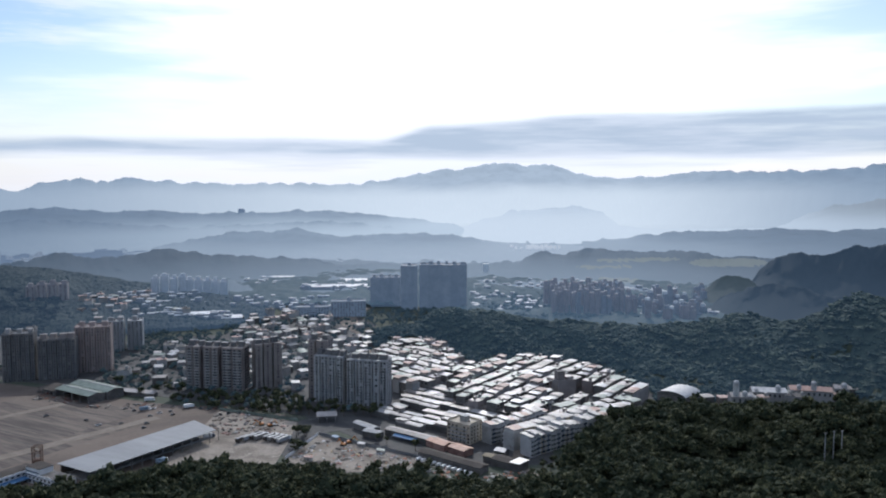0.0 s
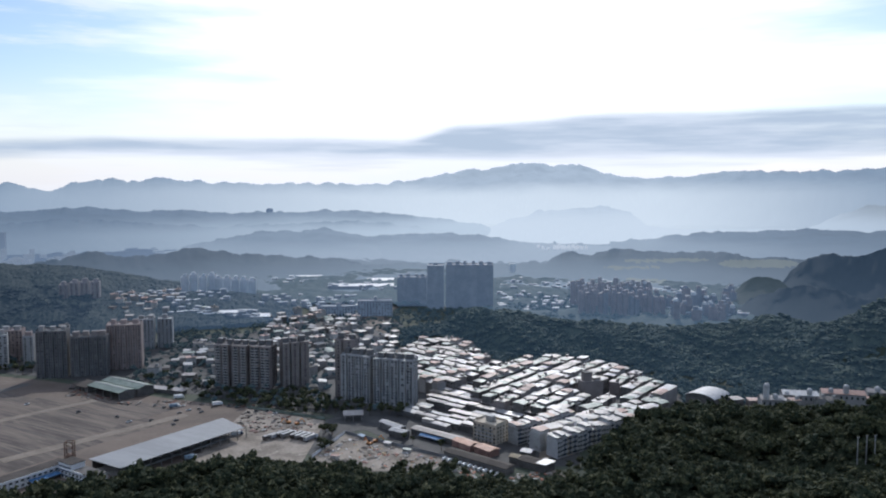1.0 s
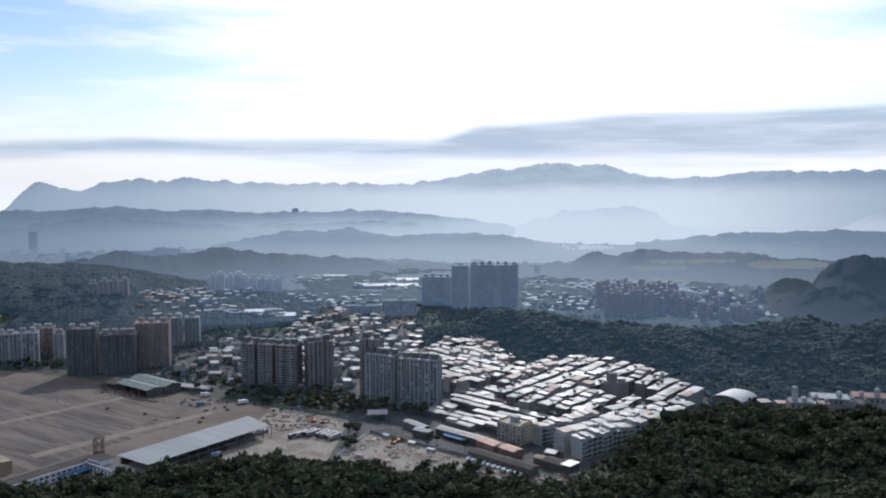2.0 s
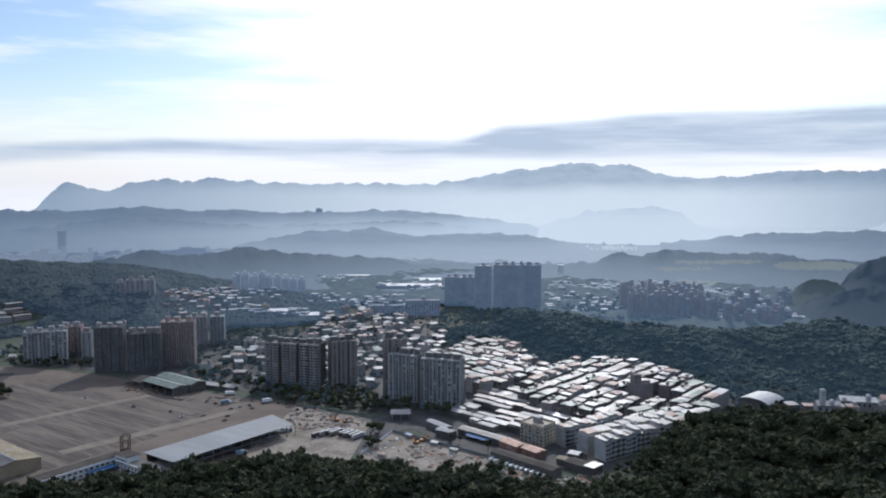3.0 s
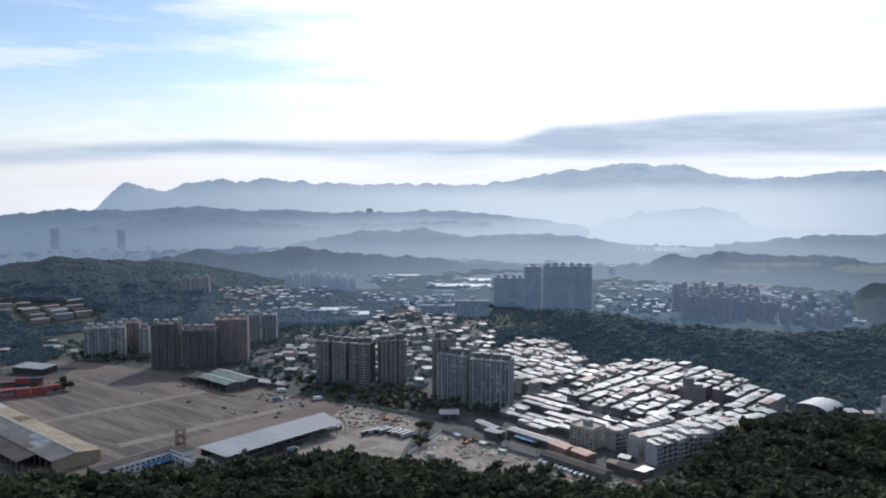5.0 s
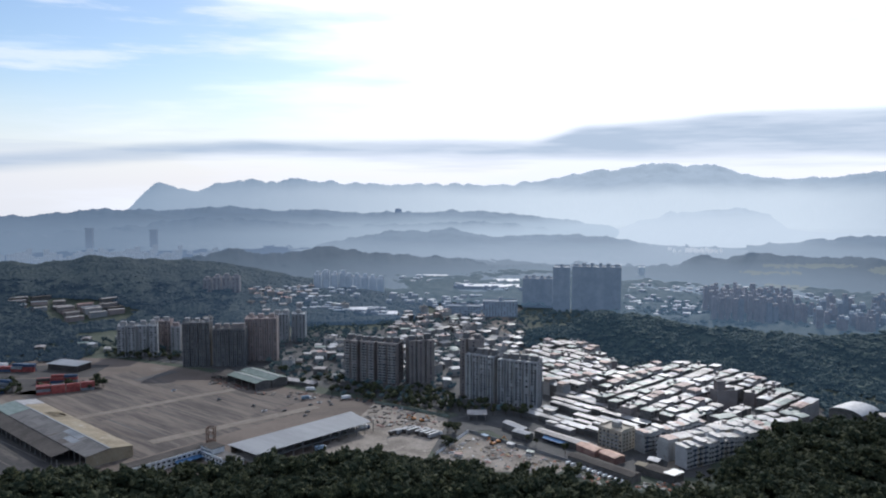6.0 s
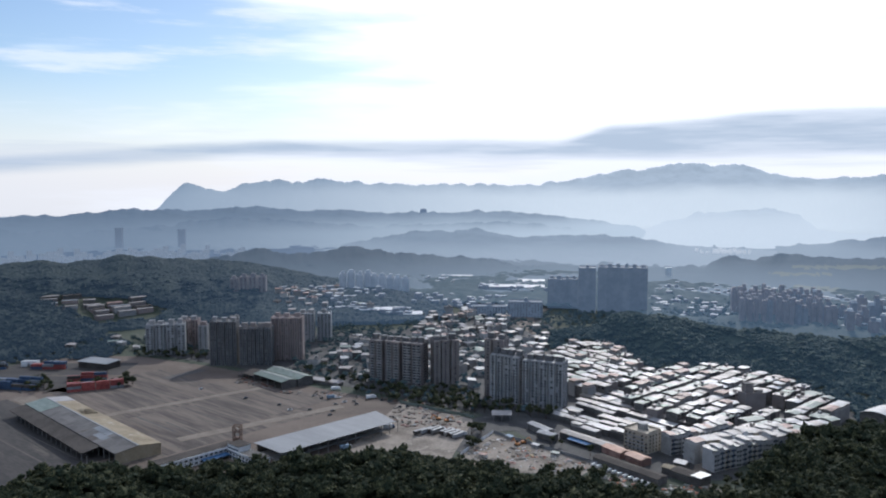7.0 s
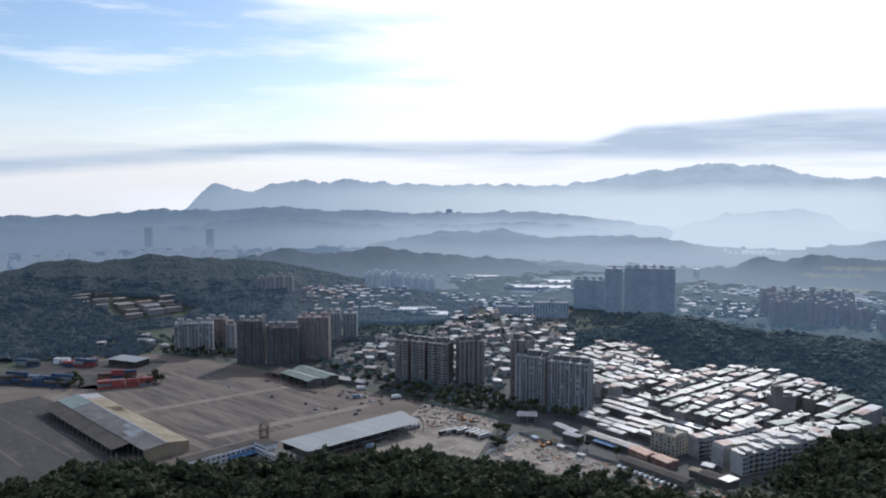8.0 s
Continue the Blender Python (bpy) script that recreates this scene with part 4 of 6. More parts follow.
row(FRONT, TRNG, (60.5, 569.3), 39.7, 98, 5.2, skip=0)
row(FRONT, TRNG, (49.0, 583.0), 39.7, 92, 5.2, flip=True, skip=0)
row(FRONT, TRNG, (33.5, 597.5), 39.7, 62, 5.2, skip=0)
fill(BACK, TRNG, [(60, 628), (72, 640), (103, 668), (143, 684), (174, 677), (160, 652), (142, 640), (120, 632), (96, 632)], 39.7, 15.5, 9.4)
fill(BACK, TRNG, MAIN, 55.0, 17.0, 9.4, skip=0.02)
fill(LOW, TRNG, LEFT, -38.0, 12.5, 9.0, skip=0.1, spread=(1.0, 2.8))
fill(BACK, TRNG, UPPER, -43.0, 16.5, 9.4)
fill(BACK, TRNG, [(-42, 728), (-82, 790), (-80, 860), (-47, 800), (-4, 766), (-16, 742)], -43.0, 16.5, 9.4, skip=0.1)
BLOCKS.append((-64, -20, 560, 640))


TOWN_ROOFS = [TIN, TIN, TIN_WHITE, TIN_GREY, TIN_OLD, TIN_OLD, TIN_GREEN, CONCRETE, CONCRETE_DARK, TIN_RED]


def town_house(rng, label):
    w, d, h = rng.uniform(7, 13), rng.uniform(7, 11), rng.choice((4, 4, 6, 7, 7, 10))
    # darker concrete puts the walls' shade into their colour
    wall = rng.choice((PLASTER, TILE_BROWN, TILE_GREY, CONCRETE_DARK, CONCRETE, CONCRETE))
    bm = bmesh.new()
    box(bm, -w / 2, w / 2, -d / 2, d / 2, -3, h)
    ob = tagged(part("town_house", bm, wall), label, "house", "houses of the town")
    r = part("roof", roof_mesh(rng, w, d, rng.choice(("pitch", "pitch", "gable"))), rng.choice(TOWN_ROOFS), ob)
    r.location = (0, 0, h + 0.004)
    if h > 9:
        block("stair_head", wall, ob, w * 0.1, w * 0.1 + 3.0, -1.5, 1.5, h + 0.3, h + 3.0)
    return ob


TOWN = [town_house(HRNG, "small town house with a bright roof") for _ in range(14)]


def scatter(kinds, rng, outline, gap, turn, spread=18, keep=0.85, low=0.0):
    x0, x1 = min(p[0] for p in outline), max(p[0] for p in outline)
    y0, y1 = min(p[1] for p in outline), max(p[1] for p in outline)
    y = y0
    while y < y1:
        x = x0
        while x < x1:
            q, r = x + rng.uniform(-0.3, 0.3) * gap, y + rng.uniform(-0.3, 0.3) * gap
            if inside(q, r, outline) and rng.random() < keep and not any(a < q < b and e < r < f for a, b, e, f in BLOCKS):
                set_house(kinds, rng, q, r, turn + rng.uniform(-spread, spread) + rng.choice((0, 90)), float(land(q, r)) + low)
            x += gap
        y += gap


BLOCKS += [(-255, -145, 735, 800), (-135, -45, 685, 745), (-545, -335, 780, 965), (-160, -115, 1060, 1300), (-130, -100, 1015, 1075)]
scatter(TOWN, TRNG, [(-291, 1108), (-225, 1195), (-132, 1153), (-97, 1042), (-75, 960), (-80, 843), (-147, 790), (-277, 826), (-326, 918), (-249, 945)], 18, -43)
scatter(TOWN, TRNG, [(-340, 792), (-380, 960), (-318, 974), (-260, 930), (-230, 830), (-147, 784), (-140, 745), (-230, 745)], 19.5, 15)
scatter(TOWN, TRNG, [(-690, 840), (-602, 900), (-536, 1000), (-452, 1000), (-416, 909), (-520, 850), (-605, 800)], 24, 15, keep=0.7)
scatter(TOWN, TRNG, [(-541, 1152), (-478, 1260), (-403, 1125), (-452, 1037), (-494, 1053)], 19, 15, keep=0.8)
scatter(TOWN, TRNG, [(-380, 1085), (-290, 1105), (-285, 1125), (-385, 1115)], 20, 15)

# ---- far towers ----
# these walls glow faintly: painted haze in their materials
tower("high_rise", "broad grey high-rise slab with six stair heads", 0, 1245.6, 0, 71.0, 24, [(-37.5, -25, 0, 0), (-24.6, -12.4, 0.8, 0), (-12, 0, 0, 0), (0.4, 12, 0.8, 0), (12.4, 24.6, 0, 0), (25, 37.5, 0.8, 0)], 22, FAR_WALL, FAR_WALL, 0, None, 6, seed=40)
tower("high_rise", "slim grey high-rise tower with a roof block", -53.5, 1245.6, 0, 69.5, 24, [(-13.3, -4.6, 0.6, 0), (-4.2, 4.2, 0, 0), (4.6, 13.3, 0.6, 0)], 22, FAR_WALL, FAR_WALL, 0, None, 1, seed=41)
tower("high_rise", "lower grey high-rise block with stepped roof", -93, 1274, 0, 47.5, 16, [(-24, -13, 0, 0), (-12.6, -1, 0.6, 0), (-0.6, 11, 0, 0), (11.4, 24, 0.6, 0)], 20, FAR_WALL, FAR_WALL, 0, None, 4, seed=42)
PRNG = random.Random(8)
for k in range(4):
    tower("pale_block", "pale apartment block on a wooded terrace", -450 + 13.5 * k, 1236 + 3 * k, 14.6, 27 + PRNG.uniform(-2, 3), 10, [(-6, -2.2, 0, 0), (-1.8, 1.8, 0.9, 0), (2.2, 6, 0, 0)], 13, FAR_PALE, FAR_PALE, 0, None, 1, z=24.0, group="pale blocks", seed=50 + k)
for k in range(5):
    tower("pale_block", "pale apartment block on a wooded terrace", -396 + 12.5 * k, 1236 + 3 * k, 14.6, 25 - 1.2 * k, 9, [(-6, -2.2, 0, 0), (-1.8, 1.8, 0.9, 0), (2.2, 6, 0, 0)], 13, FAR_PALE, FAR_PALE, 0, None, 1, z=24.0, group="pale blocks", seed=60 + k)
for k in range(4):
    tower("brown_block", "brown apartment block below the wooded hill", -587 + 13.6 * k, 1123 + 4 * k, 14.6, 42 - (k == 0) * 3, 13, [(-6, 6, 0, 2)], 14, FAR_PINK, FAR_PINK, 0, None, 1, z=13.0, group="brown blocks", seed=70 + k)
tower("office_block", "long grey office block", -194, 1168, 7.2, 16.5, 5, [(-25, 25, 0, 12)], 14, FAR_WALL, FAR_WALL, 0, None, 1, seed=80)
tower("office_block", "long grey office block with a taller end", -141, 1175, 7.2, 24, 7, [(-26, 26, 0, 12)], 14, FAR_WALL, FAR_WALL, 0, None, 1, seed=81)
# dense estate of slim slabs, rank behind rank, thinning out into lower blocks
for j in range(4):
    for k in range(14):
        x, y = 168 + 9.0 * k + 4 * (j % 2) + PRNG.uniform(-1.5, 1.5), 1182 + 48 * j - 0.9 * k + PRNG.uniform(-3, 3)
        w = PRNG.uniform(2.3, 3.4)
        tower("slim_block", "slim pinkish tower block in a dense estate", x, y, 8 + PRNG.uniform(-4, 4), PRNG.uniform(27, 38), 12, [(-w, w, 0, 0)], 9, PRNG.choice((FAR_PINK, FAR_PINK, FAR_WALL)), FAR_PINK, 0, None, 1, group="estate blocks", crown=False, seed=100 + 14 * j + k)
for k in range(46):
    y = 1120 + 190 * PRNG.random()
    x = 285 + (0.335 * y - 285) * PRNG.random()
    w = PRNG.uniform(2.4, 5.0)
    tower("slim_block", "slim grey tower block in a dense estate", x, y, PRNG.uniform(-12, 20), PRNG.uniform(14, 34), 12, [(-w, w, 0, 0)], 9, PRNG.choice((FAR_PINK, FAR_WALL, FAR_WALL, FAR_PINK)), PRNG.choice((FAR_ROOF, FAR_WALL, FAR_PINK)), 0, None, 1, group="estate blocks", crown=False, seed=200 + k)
tower("apartment_block", "cream five-storey apartment block with roof tanks", 12, 600, -38, 15.5, 5, [(-11, 11, 0, 6)], 16, PLASTER_WARM, PLASTER, 4, PLASTER, 1, seed=90)
brown_block = tower("apartment_block", "brown windowless block with a roof tower above the terraces", 115, 725, 20, 17.5, 5, [(-9.5, 9.5, 0, 0)], 14, TILE_BROWN, TILE_BROWN, 0, None, 0, crown=False, seed=91)
block("stair_tower", TILE_BROWN, brown_block, -8.5, -1.0, 2.0, 9.0, 17.3, 25.0)
block("stair_tower_roof", CONCRETE_DARK, brown_block, -8.9, -0.6, 1.6, 9.4, 25.001, 25.5)
block("roof_shed", TIN_OLD, brown_block, 1.0, 8.5, 3.0, 11.0, 17.3, 19.8)

# long low sheds in steps on the hillside beyond the yard
SHRNG = random.Random(12)
def hillside_rows(x, y, turn, rows, each, run, gap):
    """Long low buildings end to end, row above row, on the cleared slope."""
    c, s = math.cos(radians(turn)), math.sin(radians(turn))
    for j in range(rows):
        for k in range(each):
            n = run * SHRNG.uniform(0.6, 0.98)
            u, v = k * run + SHRNG.uniform(-3, 3), j * gap + SHRNG.uniform(-2, 2)
            q, r = x + c * u - s * v, y + s * u + c * v
            ob = thing("hillside_shed", q, r, float(land(q, r)) + 0.5, turn + SHRNG.uniform(-4, 4), "long low building with a worn roof on a cleared hillside", "building", "hillside buildings")
            m, wall = SHRNG.choice((TIN_OLD, TIN_OLD, TIN_GREY, TIN_RED, TIN_OLD, TIN_BROWN)), SHRNG.choice((TILE_BROWN, TILE_GREY, TILE_PINK, CONCRETE_DARK))
            tall = SHRNG.uniform(3.0, 6.0)
            block("body", wall, ob, -n / 2, n / 2, -4.6, 4.6, -9, tall)
            roof = part("roof", roof_mesh(SHRNG, n, 9.6, "gable"), m, ob)
            roof.location = (0, 0, tall + 0.004)


hillside_rows(-700, 960, 56, 4, 3, 30, 12)
hillside_rows(-772, 944, 44, 2, 3, 26, 17)
hillside_rows(-790, 962, 56, 1, 2, 34, 17)
for x, y, turn, n, w in ((-350, 1606, 7, 95, 7), (-196, 1476, 7, 108, 7), (-176, 1563, 7, 52, 9), (-345, 1100, 15, 60, 5), (-300, 1108, 15, 34, 6)):
    ob = thing("long_hall", x, y, float(land(x, y)) + (3.0 if y > 1200 else 0.0), turn, "long white-roofed hall in the far valley", "hall", "long halls")
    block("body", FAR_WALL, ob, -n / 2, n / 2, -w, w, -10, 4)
    slope("roof", ob, WHITE, n + 1, -w - 1, 4.01, w + 1, 6.6, 0.3)

# ---- far city, fields and roads ----
bm = bmesh.new()
FRNG = random.Random(77)
for k in range(280):
    az, d = FRNG.uniform(-46, -26), FRNG.uniform(1850, 2350)
    x, y = polar(az, d)
    w, h = FRNG.uniform(3, 7), FRNG.choice((6, 9, 12, 16, 22))
    box(bm, x - w, x + w, y - 6, y + 6, 0, h + 6)
# city walls glow with painted haze
tagged(part("distant_city", bm, painted_haze("distant_walls", (0.26, 0.31, 0.375), (0.17, 0.23, 0.32), 26, 2, 0.9)), "pale distant city blocks in haze", "city", kind="stuff")
bm = bmesh.new()
for k in range(46):
    az, d = FRNG.gauss(6.6, 0.8), FRNG.uniform(2330, 2440)
    x, y = polar(az, d)
    w = FRNG.uniform(2, 5)
    box(bm, x - w, x + w, y - 4, y + 4, 0, FRNG.uniform(6, 16))
# mist and the bright specks of the houses are painted as emission
tagged(part("distant_village", bm, painted_haze("village_in_mist", (0.62, 0.64, 0.66), (0.40, 0.45, 0.50), 14, 2, 1.0)), "tiny pale village houses in valley mist", "village", kind="stuff")


def suburb(name, label, outlines, count, seed):
    """Small houses of the far valley: grey walls under pale flat roofs."""
    rng = random.Random(seed)
    verts, faces, which = [], [], []
    for outline in outlines:
        x0, x1 = min(p[0] for p in outline), max(p[0] for p in outline)
        y0, y1 = min(p[1] for p in outline), max(p[1] for p in outline)
        n = 0
        while n < count:
            x, y = rng.uniform(x0, x1), rng.uniform(y0, y1)
            n += 1
            if not inside(x, y, outline):
                continue
            w, d, h, a = rng.uniform(2.4, 6), rng.uniform(2.4, 4.5), rng.choice((4, 5, 7, 10)), radians(rng.uniform(-25, 25))
            z = float(land(x, y))
            c, q = math.cos(a), math.sin(a)
            k = len(verts)
            for low, high, grow in ((-3, h, 1.0), (h + 0.05, h + 0.5, 1.08)):
                for zz in (low, high):
                    verts += [(x + grow * (c * u * w - q * v * d), y + grow * (q * u * w + c * v * d), z + zz) for u, v in ((-1, -1), (1, -1), (1, 1), (-1, 1))]
            for b, m in ((k, 0), (k + 8, 1)):
                faces += [tuple(b + i for i in f) for f in ((3, 2, 1, 0), (4, 5, 6, 7), (0, 1, 5, 4), (1, 2, 6, 5), (2, 3, 7, 6), (3, 0, 4, 7))]
                which += [m] * 6
    me = bpy.data.meshes.new(name)
    me.from_pydata(verts, [], faces)
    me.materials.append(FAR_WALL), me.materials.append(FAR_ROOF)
    me.polygons.foreach_set("material_index", which)
    return tagged(new(name, me), label, "houses", kind="stuff")


suburb("far_suburb", "small pale-roofed houses of the far valley in haze",
       [[(60, 1450), (280, 1440), (300, 1580), (70, 1600)], [(-400, 1560), (-310, 1480), (-300, 1540), (-390, 1640)], [(-270, 1470), (-90, 1420), (-90, 1470), (-260, 1530)],
        [(280, 1150), (470, 1100), (560, 1230), (430, 1330), (300, 1290)], [(-330, 1150), (-300, 1340), (-170, 1330), (-160, 1190)], [(230, 1400), (520, 1330), (560, 1440), (260, 1520)], [(40, 1230), (165, 1190), (180, 1400), (50, 1420)]], 75, 5)
suburb("terrace_suburb", "rows of small pale-roofed houses on a wooded terrace", [[(-545, 1160), (-500, 1230), (-350, 1215), (-345, 1150), (-430, 1110)], [(-420, 1085), (-410, 1110), (-300, 1128), (-300, 1095)]], 60, 6)
# the hall's material holds painted haze that brightens it
white_hall = thing("white_hall", 92, 1700, 22, 4, "small bright white hall on a far slope", "hall")
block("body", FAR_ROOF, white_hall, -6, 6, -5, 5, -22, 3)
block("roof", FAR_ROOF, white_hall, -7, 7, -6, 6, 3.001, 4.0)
for x, y, h in ((-1498, 2142, 65), (-1315, 2190, 60)):
    ob = thing("distant_tower", x, y, 0, 14.6, "lone dark tower above the distant city", "tower", "distant towers")
    # shaft and top carry haze as emission colour
    block("shaft", painted_haze("tower_in_haze", (0.19, 0.24, 0.31), (0.24, 0.295, 0.37), 60, 0, 0.9), ob, -10, 10, -8, 8, 0, h - 4)
    block("top", painted_haze("tower_top_in_haze", (0.19, 0.24, 0.31), (0.24, 0.295, 0.37), 60, 0, 0.9), ob, -11, 11, -9, 9, h - 3.999, h)
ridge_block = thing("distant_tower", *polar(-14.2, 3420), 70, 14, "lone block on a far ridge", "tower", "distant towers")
block("shaft", painted_haze("ridge_block_in_haze", (0.15, 0.20, 0.28), (0.2, 0.26, 0.34), 90, 60, 0.9), ridge_block, -14, 14, -8, 8, -20, 18)
block("top", painted_haze("ridge_roof_in_haze", (0.15, 0.20, 0.28), (0.2, 0.26, 0.34), 90, 60, 0.9), ridge_block, -9, 9, -6, 6, 18.001, 21)
for pts, w in ((((-60, 960), (-100, 1020), (-128, 1081), (-140, 1130), (-136, 1180), (-118, 1262), (-150, 1330)), 9), (((-20, 668), (60, 600), (52, 548), (75, 505)), 8), (((40, 706), (-10, 745), (-75, 850), (-95, 960)), 8)):
    for (ax, ay), (bx, by) in zip(pts, pts[1:]):
        n = math.hypot(bx - ax, by - ay)
        rb = bmesh.new()
        box(rb, -n / 2 - 2, n / 2 + 2, -w / 2, w / 2, -0.6, 0)
        ob = tagged(part("road", rb, STRIPE_PALE), "pale concrete road through the town", "road", kind="structure")
        ob.matrix_basis = pose((ax + bx) / 2, (ay + by) / 2, 0.26, 0, 0, math.degrees(math.atan2(by - ay, bx - ax)))

sheet("pavement_square", [(-155, 1150), (-135, 1085), (-120, 1090), (-122, 1130), (-132, 1200), (-146, 1205)], 0.34, STRIPE_PALE, "pale open square beside the road", "square")

# ---- sheds ----
def posts(parent, length, y, h, n, r=0.25):
    bm = bmesh.new()
    box(bm, -r, r, -r, r, -1, h)
    first = part("post", bm, STEEL, parent)
    first.location = (-length / 2 + 1, y, 0)
    for k in range(1, n):
        share("post", first.data, parent, pose(-length / 2 + 1 + (length - 2) * k / (n - 1), y, 0))


def gable_shed(name, label, x, y, turn, length, width, eave, ridge, left, right, wall, open_left=False, cap=None):
    ob = thing(name, x, y, 0.1, turn, label, "warehouse")
    h = width / 2
    slope("roof_slope", ob, left, length, -h - 0.6, eave, -0.02, ridge)
    slope("roof_slope", ob, right, length, 0.02, ridge, h + 0.6, eave)
    block("ridge_cap", cap or SILVER, ob, -length / 2 - 0.1, length / 2 + 0.1, -0.7, 0.7, ridge + 0.26, ridge + 0.42)
    for s in (-1, 1):
        bm = bmesh.new()
        x0 = s * (length / 2 - 0.6)
        pts = [(-h, -1), (h, -1), (h, eave - 0.1), (0, ridge - 0.15), (-h, eave - 0.1)]
        a = [bm.verts.new((x0 - 0.15, *p)) for p in pts]
        b = [bm.verts.new((x0 + 0.15, *p)) for p in pts]
        bm.faces.new(a[::-1]), bm.faces.new(b)
        for k in range(5):
            bm.faces.new((a[k], a[(k + 1) % 5], b[(k + 1) % 5], b[k]))
        part("gable_wall", bm, wall, ob)
    for s in (-1, 1):
        if s < 0 and open_left:
            posts(ob, length, -h, eave, max(4, int(length / 9)))
        else:
            block("side_wall", wall, ob, -length / 2 + 0.8, length / 2 - 0.8, s * h - 0.15, s * h + 0.15, -1, eave - 0.1)
    return ob


west = gable_shed("warehouse", "long warehouse with a tan and blue-grey sheet roof", -418, 549, -31.8, 184, 34, 8.2, 10.4, ROOF_WORN, TIN_TAN, TIN_TAN, True)
# dark slope added where the warehouse throws its shadow band
slope("lean_to_roof", west, TIN_BROWN, 158, -31, 5.6, -17.2, 7.9, label="dark brown slope in place of the shadow below the eave").location.x = -12
posts(west, 150, -30, 5.6, 16)
slope("roof_patch", west, TIN_GREEN, 36, -17.5, 8.35, -0.1, 10.55, 0.2, "teal roof sheets").location.x = -74.2
slope("roof_patch", west, TIN, 20, 0.1, 10.55, 17.5, 8.35, 0.2, "pale new roof sheets").location.x = -82.2

silver = thing("loading_shed", -217, 571, 0.2, 57.5, "long open loading shed under a flat silver roof", "shed")
roof = slope("roof", silver, SILVER, 118, -18, 8.6, 19, 7.6, 0.3)
for v in roof.data.vertices:
    v.co.x -= 10.0 * (19 - v.co.y) / 37 if v.co.x > 0 else 0.0  # far end skewed so that its corner fits the camera's view
posts(silver, 106, -16.8, 8.5, 13)
posts(silver, 116, 17.5, 7.4, 14)
block("back_wall", TIN_BROWN, silver, -58, 58, 15.0, 15.3, -1, 7.3)
block("platform", CONCRETE, silver, -57, 57, -8, 14.9, -1, 1.1)

gable_shed("warehouse", "green-roofed warehouse with pale ridge strip", -337, 726, -32.5, 52, 17, 7.2, 9.0, TIN_GREEN, TIN_GREEN, CONCRETE_DARK, True, TIN_WHITE)
gable_shed("warehouse", "green-roofed warehouse with pale ridge strip", -328, 741, -32.5, 58, 17.4, 7.8, 10.0, TIN_GREEN, TIN_GREEN, CONCRETE_DARK, False, TIN_WHITE)
wing = thing("lean_to", -372, 748, 0.1, -32.5, "low brown-roofed lean-to beside the green warehouse", "shed")
slope("roof", wing, TIN_BROWN, 26, -9, 4.6, 9, 5.6)
posts(wing, 25, -8, 4.6, 5)
block("body", CONCRETE_DARK, wing, -12, 12, -2, 8.5, -1, 4.6)
low = thing("long_shed", -289, 737, 0.1, -17, "long low shed with a pale flat roof", "shed")
slope("roof", low, TIN, 43, -4.5, 3.6, 4.5, 4.2)
block("body", CONCRETE_DARK, low, -20.5, 20.5, -3.5, 4, -1, 3.5)

office = thing("office_building", -297, 503, 0.1, 60.5, "white two-storey yard office with blue trim", "office")
block("body", WHITE, office, -32, 30, -5.5, 5.5, -2, 6.6)
slope("roof", office, TIN_BROWN, 64, -6.4, 6.7, 6.4, 7.2)
block("parapet", WHITE, office, -32.2, 30.2, -6.7, -6.42, 6.2, 7.6)
for k in range(15):
    for f in (1.0, 4.2):
        share("window", pane(2.2, 1.4), office, pose(-29.5 + 4.0 * k, -5.5, f))
slope("canopy", office, BLUE_SHEET, 24, -11, 2.8, -5.6, 3.4, label="bright blue sheet canopy").location.x = 14
wing = thing("office_building", -262, 516, 0.1, -30, "white stepped office wing with blue bands", "office")
block("body", WHITE, wing, -19, 19, -6, 6, -2, 6.0)
block("upper_storey", WHITE, wing, -18, -4, -5, 5.5, 6.001, 10.0)
block("upper_roof", TIN_BROWN, wing, -18.4, -3.6, -5.4, 5.9, 10.001, 10.3)
for x0, x1, z in ((-19, 19, 5.2), (-19, 19, 1.9)):
    block("blue_band", BLUE, wing, x0, x1, -6.12, -6.001, z, z + 0.8, label="blue painted band")
for k in range(9):
    for f in (0.6, 3.4):
        share("window", pane(2.4, 1.3), wing, pose(-16.5 + 4.1 * k, -6, f))
block("roof", CONCRETE_DARK, wing, -3.5, 19.3, -6.3, 6.3, 6.001, 6.25)
block("parapet", WHITE, wing, -3.5, 19.3, -6.6, -6.301, 5.9, 7.2)
block("blue_band", BLUE, wing, -18, -4, -5.12, -5.001, 7.0, 7.9, label="blue painted band")

stand = thing("tank_stand", -280, 536, 0.1, 10, "open steel frame tower beside the office", "frame tower")
for sx in (-2.7, 2.7):
    for sy in (-2.2, 2.2):
        block("leg", RUST, stand, sx - 0.35, sx + 0.35, sy - 0.35, sy + 0.35, 0, 19)
for z in (9, 14, 18.4):
    for q in ((-2.35, 2.35, -2.4, -2.0), (-2.35, 2.35, 2.0, 2.4), (-2.9, -2.5, -1.85, 1.85), (2.5, 2.9, -1.85, 1.85)):
        block("beam", RUST, stand, *q, z, z + 0.6)
bm = bmesh.new()
bmesh.ops.create_uvsphere(bm, u_segments=14, v_segments=8, radius=1.0, matrix=pose(0, 0, 7.6) @ Matrix.Diagonal((3.0, 2.6, 2.4, 1)))
part("tank", bm, RUST, stand, "rounded rusty water tank", smooth=True)
